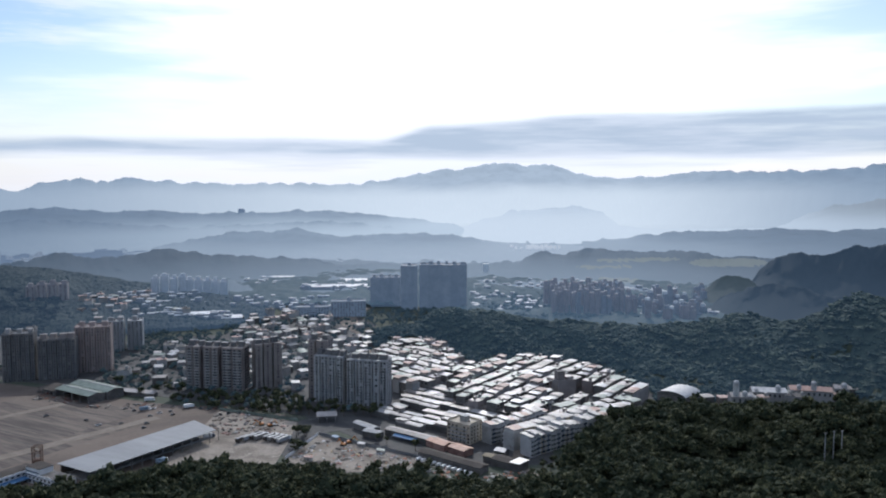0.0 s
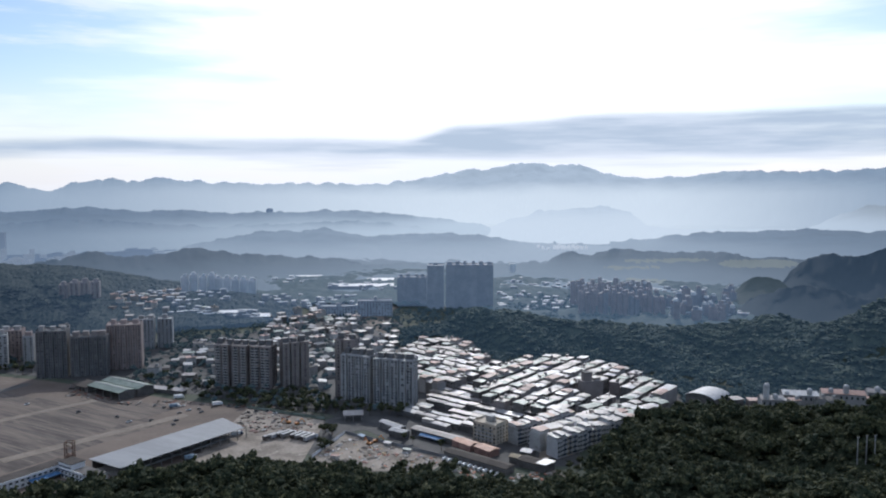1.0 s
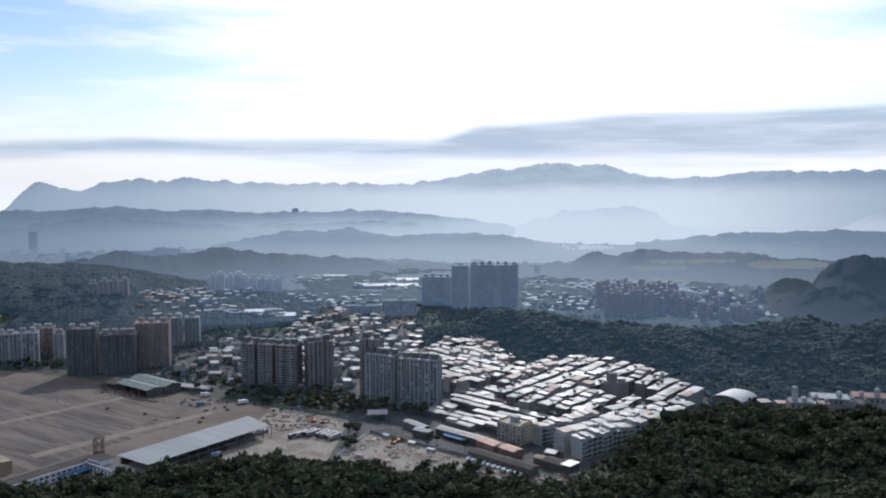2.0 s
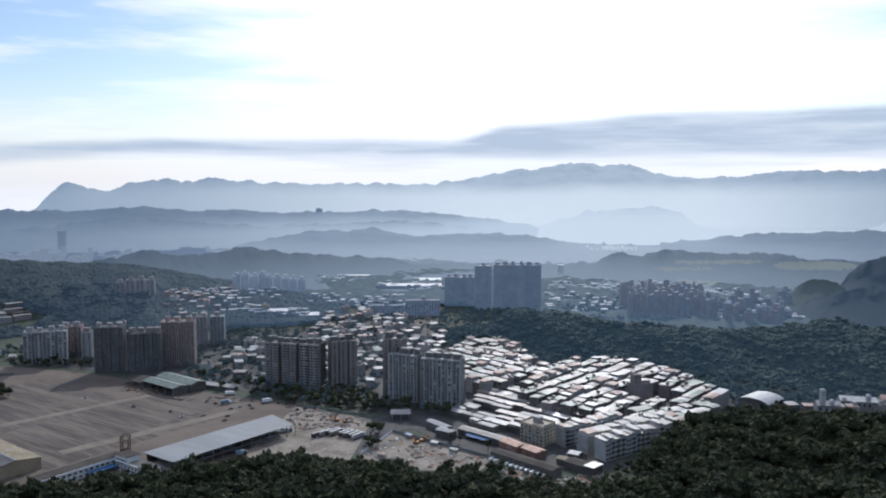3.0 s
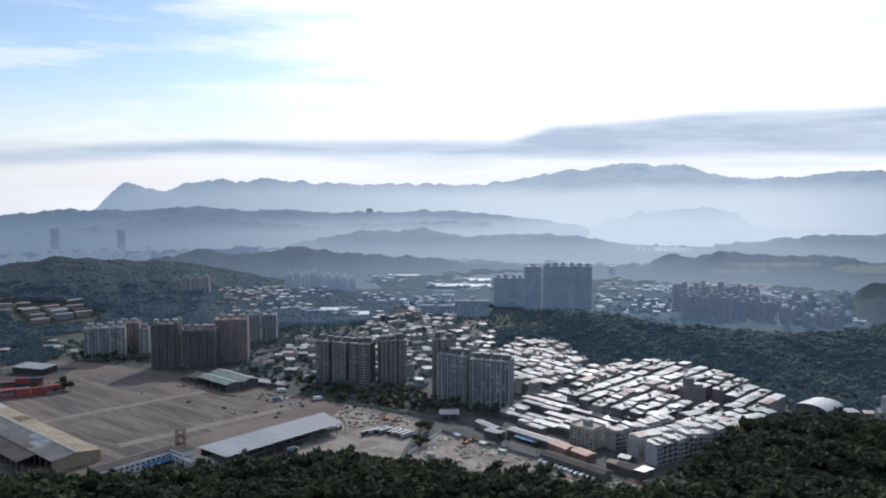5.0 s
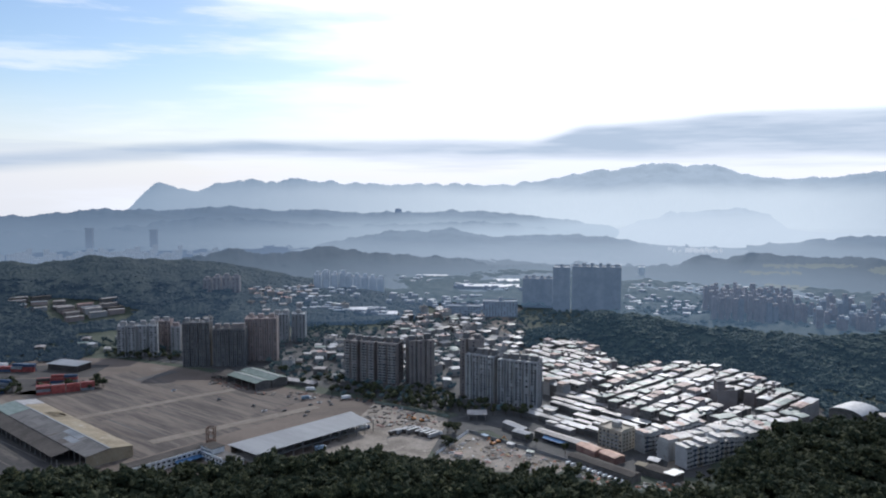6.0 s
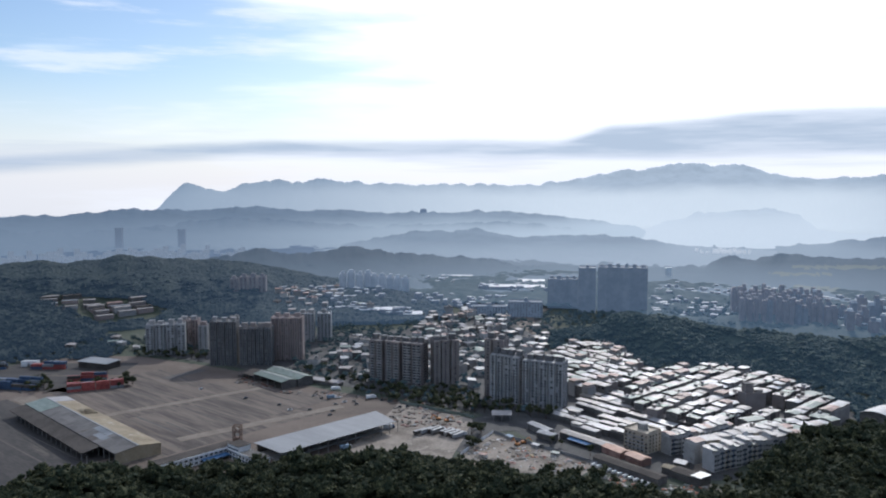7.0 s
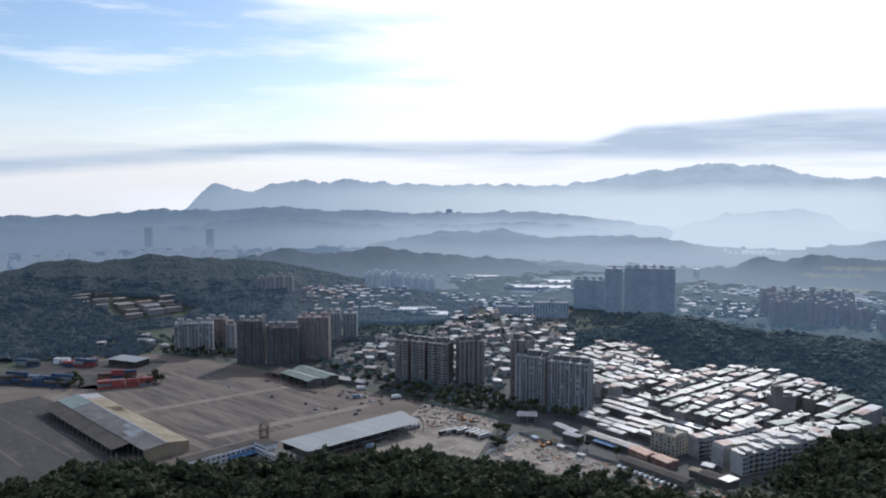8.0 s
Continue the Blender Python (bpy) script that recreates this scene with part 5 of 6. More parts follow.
for s in (-1, 1):
    bm = bmesh.new()
    bmesh.ops.create_cone(bm, cap_ends=True, segments=5, radius1=0.14, radius2=0.14, depth=6.4, matrix=pose(0, s * 2.2, 16.4, 0, 56 * s, 0))
    part("brace", bm, RUST, stand)

kiosk = thing("canopy_shed", -98, 657, 0.2, 10, "small open shed with a pale sheet roof", "shed")
slope("roof", kiosk, TIN, 17, -6, 5.0, 6, 5.8)
posts(kiosk, 16, -5, 5.0, 3), posts(kiosk, 16, 5, 5.6, 3)

# long sheds along the lane beside the site
for x, y, turn, n, w, m, txt in ((-62, 629, -46, 26, 7, TIN_WHITE, "long low shed with white sheet roof"), (-55, 613, -30, 16, 7, TIN_WHITE, "small house with a white sheet roof"), (-25, 608, -37.6, 47, 9, TIN_OLD, "long low shed with rusty sheet roof"),
                                 (-2.5, 588, -46, 20, 10, TIN_ORANGE, "low building under an orange-red sheet roof"), (13, 574.5, -46, 17, 10, TIN_ORANGE, "low building under an orange-red sheet roof"), (6.6, 552, -39, 57, 10, TIN_BROWN, "long dark-roofed parking shed"),
                                 (43, 569, -30, 9, 8, TIN_WHITE, "small house with a white sheet roof"), (34, 557, -30, 9, 7, TIN_TAN, "small cream-roofed shelter beside the lane"), (47, 547, -40, 25, 11, TIN_BROWN, "dark brown low house beside the lane")):
    ob = thing("lane_shed", x, y, 0.1, turn, txt, "shed")
    slope("roof", ob, m, n, -w / 2 - 0.5, 4.6, -0.02, 5.8)
    slope("roof", ob, m, n, 0.02, 5.8, w / 2 + 0.5, 4.6)
    block("body", TIN_RED if "orange" in txt else CONCRETE_DARK, ob, -n / 2 + 0.4, n / 2 - 0.4, -w / 2, w / 2, -1, 4.5)
    if "dark brown" in txt:
        block("roof_sheet", TIN_WHITE, ob, 4.0, n / 2, -w / 2 - 0.6, w / 2 + 0.6, 5.9, 6.2)
    if "rusty" in txt:
        slope("awning", ob, BLUE_SHEET, 24, -w / 2 - 4.2, 2.6, -w / 2 - 0.55, 3.6, 0.12, "bright blue sheet awning")

# vaulted hall and the columned halls beside the wood
hall = thing("vaulted_hall", 210, 697, 4.5, -42, "sports hall under a pale vaulted roof", "hall")
bm = bmesh.new()
arc = [(14.5 * math.sin(a), 9 + 5.0 * (math.cos(a) - math.cos(1.25))) for a in np.linspace(-1.25, 1.25, 15)]
for (a0, z0), (a1, z1) in zip(arc, arc[1:]):
    f = [bm.verts.new(p) for p in ((a0, -15, z0), (a1, -15, z1), (a1, 15, z1), (a0, 15, z0))]
    g = [bm.verts.new(v.co + Vector((0, 0, 0.4))) for v in f]
    bm.faces.new(f[::-1]), bm.faces.new(g)
    for k in range(4):
        bm.faces.new((f[k], f[(k + 1) % 4], g[(k + 1) % 4], g[k]))
bmesh.ops.remove_doubles(bm, verts=bm.verts[:], dist=0.001)
part("roof", bm, TIN_WHITE, hall)
block("body", CONCRETE_DARK, hall, -13.3, 13.3, -14, 14, -12, 9.0)
bm = bmesh.new()
prof = [(x * 0.98, z - 0.1) for x, z in arc] + [(13.2, 8.9), (-13.2, 8.9)]
a = [bm.verts.new((x, -14.3, z)) for x, z in prof]
b = [bm.verts.new((x, -14.001, z)) for x, z in prof]
bm.faces.new(a), bm.faces.new(b[::-1])
for k in range(len(a)):
    bm.faces.new((a[k], b[k], b[(k + 1) % len(a)], a[(k + 1) % len(a)]))
part("end_wall", bm, CONCRETE_DARK, hall)


def domed_hall(x, y, turn, w, d, h, turrets, roof):
    ob = thing("domed_hall", x, y, 12.0, turn, "grey stone hall with small domed turrets", "hall", "domed halls")
    block("body", TILE_GREY, ob, -w / 2, w / 2, -d / 2, d / 2, -14, h)
    slope("roof", ob, roof, w + 0.8, -d / 2 - 0.6, h + 0.01, -0.01, h + 2.4)
    slope("roof", ob, roof, w + 0.8, 0.01, h + 2.4, d / 2 + 0.6, h + 0.01)
    for k in range(max(2, int(w / 4))):
        share("window", pane(1.4, 2.4), ob, pose(-w / 2 + w * (k + 0.5) / max(2, int(w / 4)), -d / 2, h - 4))
    for tx, th, r in turrets:
        bm = bmesh.new()
        bmesh.ops.create_cone(bm, cap_ends=True, segments=12, radius1=r, radius2=r * 0.94, depth=th + 6, matrix=pose(tx, -d / 2 + r, th / 2 - 3))
        t = part("turret", bm, TILE_WHITE, ob)
        bm = bmesh.new()
        bmesh.ops.create_uvsphere(bm, u_segments=12, v_segments=6, radius=r * 1.02, matrix=pose(tx, -d / 2 + r, th))
        part("dome", bm, TILE_WHITE, t, "pale dome", smooth=True)
    return ob


domed_hall(250, 656, -6, 18, 14, 10, ((-5, 21, 2.6), (2, 13, 2.2), (6, 10, 2.0)), TIN)
domed_hall(281, 676, -10, 28, 16, 9, ((7, 13, 2.3), (-11, 10, 2.0)), TIN_WHITE)
domed_hall(321, 684, -14, 34, 16, 8, ((-10, 11, 2.0), (2, 14, 2.5)), TIN_RED)
domed_hall(352, 692, -16, 12, 12, 7, ((2, 10, 2.5),), TIN)

for x, y, turn in ((262, 662, -8), (269, 656, 5), (240, 668, 0), (226, 672, 12), (295, 668, -10), (303, 664, 0), (337, 680, 8), (306, 690, 4), (366, 700, -12)):
    set_house(TOWN, TRNG, x, y, turn, 9.0 + TRNG.uniform(0, 3), 0.8)

# ---- yard ground: lots, tracks and their worn strips ----
def strip(name, x, y, turn, length, width, z, material, label):
    bm = bmesh.new()
    box(bm, -length / 2, length / 2, -width / 2, width / 2, -0.3, 0)
    ob = tagged(part(name, bm, material), label, "ground", kind="structure")
    ob.matrix_basis = pose(x, y, z, 0, 0, turn)
    return ob


YRNG = random.Random(17)
for lot, (x, y, n, run, base, tops) in enumerate(((-366, 608, 40, 168, LOT_STREAKED, (STRIPE_DARK, STRIPE_GREY, YARD, LOT_STREAKED)), (-448, 668, 28, 150, LOT_STREAKED, (STRIPE_DARK, YARD, LOT_STREAKED)),
                                                  (-490, 500, 34, 230, LOT_DARK, (STRIPE_DARK, STRIPE_GREY, LOT_DARK, LOT_DARK, LOT_DARK)), (-322, 668, 20, 96, LOT_STREAKED, (STRIPE_DARK, YARD)))):
    strip("pavement_lot", x, y, -29, run * 0.98, n * 4.2, 0.17 + 0.02 * lot, base, "dark streaked surface of an old parking lot")
    off = -n * 2.1
    c, s = math.cos(radians(-29)), math.sin(radians(-29))
    for k in range(n // 2):
        wide = YRNG.uniform(0.5, 2.6)
        ln = run * YRNG.uniform(0.2, 0.7)
        slip = YRNG.uniform(-0.5, 0.5) * (run - ln)
        strip("pavement_lot", x - s * off + c * slip, y + c * off + s * slip, -29 + YRNG.uniform(-1.2, 1.2), ln, wide, 0.176 + 0.02 * lot + 0.004 * (k % 3), YRNG.choice(tops), "worn strip of an old parking lot")
        off += wide / 2 + YRNG.uniform(4.0, 11.0)
strip("pavement_track", -402, 632, 52, 190, 9, 0.255, STRIPE_PALE, "pale dusty track across the yard")
strip("pavement_track", -290, 606, 52, 150, 11, 0.26, STRIPE_PALE, "pale dusty track across the yard")
strip("pavement_track", -520, 610, -32, 60, 18, 0.265, STRIPE_PALE, "pale dusty track across the yard")
strip("pavement_gravel", -447, 742, 70, 48, 13, 0.27, STRIPE_GREY, "narrow grey strip across the yard")
strip("pavement_lot", -590, 672, 8, 150, 60, 0.19, LOT_DARK, "dark worn asphalt under the containers")
strip("pavement_lot", -610, 728, 14, 190, 56, 0.186, LOT_DARK, "dark worn asphalt under the containers")

# ---- containers ----
def container(material):
    ob = thing("container", 0, 0, 0, 0, "steel shipping container with ribbed sides", "container", "containers")
    bm = bmesh.new()
    side = [(-6 + 0.5 * k, -1.22 + (0.08 if k % 2 else 0.0)) for k in range(25)]
    prism(bm, side + [(-x, -y) for x, y in side], 0.12, 2.55)
    box(bm, -6.05, 6.05, -1.25, 1.25, 0, 0.119)
    box(bm, -6.05, 6.05, -1.25, 1.25, 2.551, 2.65)
    part("shell", bm, material, ob)
    block("door", material, ob, 6.051, 6.12, -1.15, 1.15, 0.15, 2.5)
    return ob


CRNG = random.Random(9)
BOXES = [container(m) for m in (RED, RED, TIN_GREY, BLUE, TIN_BROWN, BLUE)]


def put(kinds, rng, x, y, turn, z=0.0):
    ob = rng.choice(kinds)
    if ob not in USED:
        USED.add(ob)
        ob.matrix_basis = pose(x, y, z, 0, 0, turn)
        return ob
    return copy_thing(ob, pose(x, y, z, 0, 0, turn))


for x, y, turn, nx, ny, nz, kinds in ((-622, 648, 1, 6, 2, 3, BOXES[3:]), (-622, 656, 1, 6, 2, 4, BOXES[2:]), (-512, 654, 38, 4, 3, 3, BOXES[:2] + BOXES[:3]), (-540, 690, 25, 3, 2, 3, BOXES[:5]), (-665, 716, 10, 2, 2, 3, BOXES[2:]), (-615, 728, 10, 3, 2, 3, BOXES[1:4])):
    c, s = math.cos(radians(turn)), math.sin(radians(turn))
    for i in range(nx):
        for j in range(ny):
            for k in range(CRNG.randint(max(1, nz - 1), nz)):
                u, v = i * 12.8, j * 3.1
                put(kinds, CRNG, x + c * u - s * v, y + s * u + c * v, turn, 0.17 + 2.66 * k)
left = [ob for ob in BOXES if ob not in USED]
for k, ob in enumerate(left):
    ob.matrix_basis = pose(-620 + 14 * k, 640, 0.17, 0, 0, 20)

depot = thing("depot_shed", -556, 752, 0.17, -8, "flat grey-roofed depot shed behind the containers", "shed")
slope("roof", depot, SILVER, 42, -11, 6.5, 11, 7.2)
block("body", TIN_BROWN, depot, -20, 20, -9, 10, -1, 6.4)

for x, y, n in ((-632, 739, 17), (-606, 742, 11)):
    store = thing("store_shed", x, y, 0.17, 12, "white box-shaped store with a flat roof", "shed", "white stores")
    block("body", WHITE, store, -n / 2, n / 2, -3.5, 3.5, 0, 5.4)
    block("roof", TIN_WHITE, store, -n / 2 - 0.3, n / 2 + 0.3, -3.8, 3.8, 5.401, 5.7)
    block("door", STEEL, store, -1.6, 1.6, -3.56, -3.501, 0.05, 3.6)

# ---- vehicles ----
def wheels(ob, xs, y, r):
    bm = bmesh.new()
    bmesh.ops.create_cone(bm, cap_ends=True, segments=12, radius1=r, radius2=r, depth=0.3, matrix=pose(0, 0, 0, 90))
    me = bpy.data.meshes.new("wheel")
    bm.to_mesh(me)
    bm.free()
    me.materials.append(RUBBER)
    for x in xs:
        for s in (-1, 1):
            share("wheel", me, ob, pose(x, s * y, r))


def car(material):
    ob = thing("car", 0, 0, 0, 0, "parked car on the dusty yard", "car", "parked cars")
    bm = bmesh.new()
    v = box(bm, -2.2, 2.2, -0.88, 0.88, 0.3, 0.95)
    bmesh.ops.bevel(bm, geom=bm.edges[:], offset=0.16, segments=2, affect="EDGES")
    part("body", bm, material, ob)
    bm = bmesh.new()
    v = box(bm, -1.5, 1.0, -0.78, 0.78, 0.951, 1.5)
    for q in v[4:]:
        q.co.x, q.co.y = q.co.x * 0.72 - 0.05, q.co.y * 0.85
    part("cabin", bm, GLASS, ob)
    wheels(ob, (-1.35, 1.35), 0.8, 0.33)
    return ob


def truck(box_material, cab_material):
    ob = thing("truck", 0, 0, 0, 0, "parked box truck with a pale body", "truck", "parked trucks")
    block("cargo_box", box_material, ob, -4.5, 2.6, -1.25, 1.25, 1.0, 3.6)
    bm = bmesh.new()
    v = box(bm, 2.75, 4.6, -1.15, 1.15, 0.6, 2.9)
    v[5].co.x = v[6].co.x = 4.2
    part("cab", bm, cab_material, ob)
    block("windscreen", GLASS, ob, 4.3, 4.52, -1.0, 1.0, 1.7, 2.4)
    block("chassis", STEEL, ob, -4.4, 4.4, -0.5, 0.5, 0.6, 0.98)
    wheels(ob, (-3.2, -2.2, 3.5), 1.0, 0.48)
    return ob


def trailer(side):
    """A parked semi-trailer truck: a long box with a white lid behind its cab."""
    ob = thing("trailer_truck", 0, 0, 0, 0, "long parked trailer truck with a white roof", "truck", "parked trailers")
    block("cargo_box", side, ob, -7.2, 5.0, -1.25, 1.25, 1.1, 3.7)
    block("cargo_roof", TIN_WHITE, ob, -7.25, 5.05, -1.3, 1.3, 3.701, 3.85)
    bm = bmesh.new()
    v = box(bm, 5.3, 7.4, -1.2, 1.2, 0.6, 3.1)
    v[5].co.x = v[6].co.x = 7.0
    part("cab", bm, WHITE, ob)
    block("windscreen", GLASS, ob, 7.1, 7.34, -1.0, 1.0, 1.8, 2.6)
    block("chassis", STEEL, ob, -7.0, 7.0, -0.5, 0.5, 0.6, 1.08)
    wheels(ob, (-6.2, -5.1, 4.2, 6.4), 1.0, 0.5)
    return ob


CARS = [car(m) for m in (WHITE, TILE_DARK, STEEL, TILE_DARK)]
TRUCKS = [truck(WHITE, WHITE), truck(TIN_BLUE, WHITE), truck(WHITE, BLUE)]
TRAILERS = [trailer(TIN_BROWN), trailer(TILE_PALE), trailer(STEEL)]
VRNG = random.Random(4)
for k, (x, y) in enumerate(((-155, 603), (-150.5, 607), (-146, 610.5), (-142, 609), (-135, 608), (-131, 606), (-126.5, 604), (-123, 601.5))):
    long = put(TRAILERS, VRNG, x, y, 58 + VRNG.uniform(-2, 2), 0.25)
for x, y, turn in ((-269, 716, 20), (-226, 694, 35), (-184, 611, 30), (-201, 555, 40), (-262, 686, 30)):
    put(TRUCKS, VRNG, x, y, turn, 0.17)
for x, y in ((-271, 684), (-251, 668), (-246, 677), (-246, 647), (-244, 635), (-267, 646), (-284, 642), (-256, 690), (-281, 690), (-233, 672), (-238, 681), (-192, 672), (-186, 675), (-176, 676), (-168, 671), (-214, 690), (-206, 687),
             (-340, 668), (-398, 690), (-300, 655), (-560, 640)):
    put(CARS, VRNG, x, y, VRNG.choice((-29, 61, 40, 150)), 0.24)
for k in range(11):
    van = copy_thing(TRUCKS[0], pose(-17.5 + 3.6 * k, 560.5 - 2.95 * k, 0.3, 0, 0, 51))
    van.scale = (0.55, 0.62, 0.55)
    tagged(van, "white van parked beside the long shed")


def excavator(x, y, turn):
    ob = thing("excavator", x, y, 0.25, turn, "orange excavator on bare dirt", "excavator")
    for s in (-1, 1):
        block("track", RUBBER, ob, -2.0, 2.0, s * 1.2 - 0.35, s * 1.2 + 0.35, 0, 0.9)
    block("body", ORANGE, ob, -1.9, 1.5, -1.3, 1.3, 0.95, 2.1)
    block("cab", GLASS, ob, 0.2, 1.6, -1.2, 0.1, 2.101, 3.3)
    for p, q in (((1.2, 0.4, 1.8), (4.2, 0.4, 4.8)), ((4.2, 0.4, 4.8), (6.2, 0.4, 1.6))):
        bm = bmesh.new()
        bmesh.ops.create_cone(bm, cap_ends=True, segments=6, radius1=0.35, radius2=0.25, depth=(Vector(q) - Vector(p)).length)
        o = part("boom", bm, ORANGE, ob)
        o.matrix_basis = look((Vector(p) + Vector(q)) / 2, q)
    return ob


for x, y, turn in ((-142, 640, 30), (-150, 643, 200), (-72, 598, 20), (-76, 592, 140)):
    excavator(x, y, turn)


# ---- clutter of the building site and the dirt yard ----
SRNG = random.Random(70)


def heap(material, w, h):
    """A heap of loose spoil: an uneven mound."""
    bm = bmesh.new()
    made = bmesh.ops.create_icosphere(bm, subdivisions=2, radius=1.0)["verts"]
    for v in made:
        n = 1 + 0.45 * noise.noise(v.co * 1.9 + Vector((w, h, 3)))
        v.co = Vector((v.co.x * w * n, v.co.y * w * 0.8 * n, max(-0.3, v.co.z * h * n)))
    ob = part("dirt_mound", bm, material)
    return tagged(ob, "uneven mound of loose dirt and broken stone", "mound", "dirt mounds")


HEAPS = [heap(DIRT, 3.0, 1.6), heap(STRIPE_PALE, 2.2, 1.2), heap(TIN_RED, 2.4, 1.3), heap(TIN_OLD, 2.0, 1.4), heap(CONCRETE, 2.6, 1.0), heap(WHITE, 1.6, 0.8)]
for k in range(46):
    while True:
        x, y = SRNG.uniform(-112, -16), SRNG.uniform(540, 626)
        if inside(x, y, [(-103, 536), (-27, 542), (-18, 562), (-95, 611), (-109, 566)]):
            break
    put(HEAPS, SRNG, x, y, SRNG.uniform(0, 360), 0.15)
for k in range(30):
    put(HEAPS[:5], SRNG, SRNG.uniform(-196, -126), SRNG.uniform(612, 676), SRNG.uniform(0, 360), 0.2)


def litter(name, label, outline, count, size, material, seed):
    """Planks, pallets, sheets and broken stone strewn over the ground."""
    rng = random.Random(seed)
    bm = bmesh.new()
    xs, ys = [p[0] for p in outline], [p[1] for p in outline]
    while count:
        x, y = rng.uniform(min(xs), max(xs)), rng.uniform(min(ys), max(ys))
        if not inside(x, y, outline):
            continue
        count -= 1
        for _ in range(rng.choice((1, 1, 2, 4))):
            m = pose(x + rng.gauss(0, 1.6), y + rng.gauss(0, 1.6), 0.2, rng.uniform(-9, 9), rng.uniform(-9, 9), rng.uniform(0, 180))
            w, d, h = size * rng.uniform(0.4, 2.2), size * rng.uniform(0.3, 0.8), size * rng.uniform(0.15, 0.7)
            for v in box(bm, -w, w, -d, d, -0.2, h):
                v.co = m @ v.co
    return tagged(part(name, bm, material), label, "litter", kind="stuff")


litter("site_rubble", "pale planks, sheets and broken stone strewn over the site", [(-103, 536), (-27, 542), (-18, 562), (-95, 611), (-109, 566)], 120, 0.9, SITE_LITTER, 81)
litter("lane_litter", "white covers and pallets along the lane", [(-32, 548), (-14, 556), (24, 528), (40, 536), (60, 548), (46, 520), (10, 524)], 70, 0.9, SITE_LITTER, 82)
litter("dirt_yard_litter", "dark machine parts and timber on the dirt yard", [(-196, 640), (-190, 676), (-130, 652), (-126, 620), (-160, 612)], 70, 1.0, YARD_LITTER, 83)
litter("yard_scrap", "dark scrap piled beside the green warehouse", [(-392, 742), (-385, 765), (-372, 760), (-372, 735), (-300, 695), (-304, 688), (-380, 722)], 60, 1.2, YARD_LITTER, 84)
litter("yard_edge_scrap", "scrap and crates along the yard's edge", [(-300, 700), (-230, 690), (-150, 682), (-150, 690), (-230, 700), (-296, 708)], 55, 1.0, YARD_LITTER, 85)


def hoarding(ax, ay, bx, by, h, material, label):
    """A site fence: one panel after another between posts."""
    n = max(2, int(math.hypot(bx - ax, by - ay) / 4))
    turn = math.degrees(math.atan2(by - ay, bx - ax))
    ob = thing("site_fence", ax, ay, 0.1, turn, label, "fence")
    ln = math.hypot(bx - ax, by - ay) / n
    bm = bmesh.new()
    box(bm, 0.06, ln - 0.06, -0.04, 0.04, 0.1, h)
    first = part("panel", bm, material, ob)
    bm = bmesh.new()
    box(bm, -0.06, 0.06, -0.06, 0.06, -0.5, h + 0.1)
    post = part("post", bm, STEEL, ob)
    for k in range(1, n):
        share("panel", first.data, ob, pose(k * ln, 0, 0))
        share("post", post.data, ob, pose(k * ln, 0, 0))


hoarding(-114, 561, -99, 617, 2.6, WHITE, "white panel fence round the building site")
hoarding(-98, 617, -15, 562, 2.6, TIN_GREY, "grey panel fence round the building site")
hoarding(-196, 686, -122, 655, 2.4, TIN_GREEN, "green panel fence along the dirt yard")
for k, (x, y, m) in enumerate(((-84, 606, TIN_BLUE), (-62, 590, TIN_WHITE), (-46, 575, TIN_GREEN), (-97, 560, TIN_RED))):
    hut = thing("site_hut", x, y, 0.2, -40 + 9 * k, "small site hut with a sheet roof", "hut", "site huts")
    block("body", PLASTER, hut, -3, 3, -1.4, 1.4, 0, 2.5)
    slope("roof", hut, m, 6.6, -1.8, 2.52, 1.8, 2.9, 0.1)
    block("door", STEEL, hut, -0.5, 0.5, -1.46, -1.401, 0.05, 2.1)

# single replaced sheets on the long warehouse roof
for k in range(9):
    y0 = SRNG.choice((-17.4, -12.0, -6.0))
    ln = SRNG.uniform(8, 26)
    sheet_ob = slope("roof_sheet", west, SRNG.choice((TIN_GREY, ROOF_WORN, ROOF_WORN)), ln, y0, 8.47 + (y0 + 17.4) * 0.125, y0 + 5.6, 8.47 + (y0 + 23.0) * 0.125, 0.06)
    sheet_ob.location.x = SRNG.uniform(-50, 75)
for k in range(6):
    ln = SRNG.uniform(10, 30)
    sheet_ob = slope("roof_sheet", west, SRNG.choice((TIN_TAN, TIN_TAN, TIN_TAN)), ln, 4.0, 10.16, 16.0, 8.66, 0.06)
    sheet_ob.location.x = SRNG.uniform(-40, 75)

# three tall posts in the wood
for x, y in ((235, 478), (239.5, 476.5), (243.5, 474.5)):
    post = thing("tall_post", x, y, float(land(x, y)), 0, "tall pale post rising above the trees", "post", "tall posts")
    block("shaft", TILE_GREY, post, -0.22, 0.22, -0.22, 0.22, -1, 19)
    block("head", STEEL, post, -0.8, 0.8, -0.2, 0.2, 19.001, 19.5)

# ---- woods on the hills ----
CLEAR += [
    [(-60, 600), (-20, 545), (40, 530), (75, 552), (160, 640), (205, 700), (185, 830), (60, 890), (-20, 940), (-150, 1230), (-330, 1090), (-440, 1010), (-560, 900), (-520, 815), (-430, 790), (-260, 730), (-120, 670)],
    [(-800, 640), (-640, 520), (-480, 440), (-280, 490), (-150, 545), (-105, 540), (-25, 545), (-14, 562), (-98, 618), (-120, 650), (-200, 690), (-270, 712), (-430, 778), (-540, 808), (-600, 800)],
    [(172, 700), (196, 655), (245, 636), (300, 642), (366, 664), (366, 705), (300, 698), (215, 712)],
]
WRNG = random.Random(21)


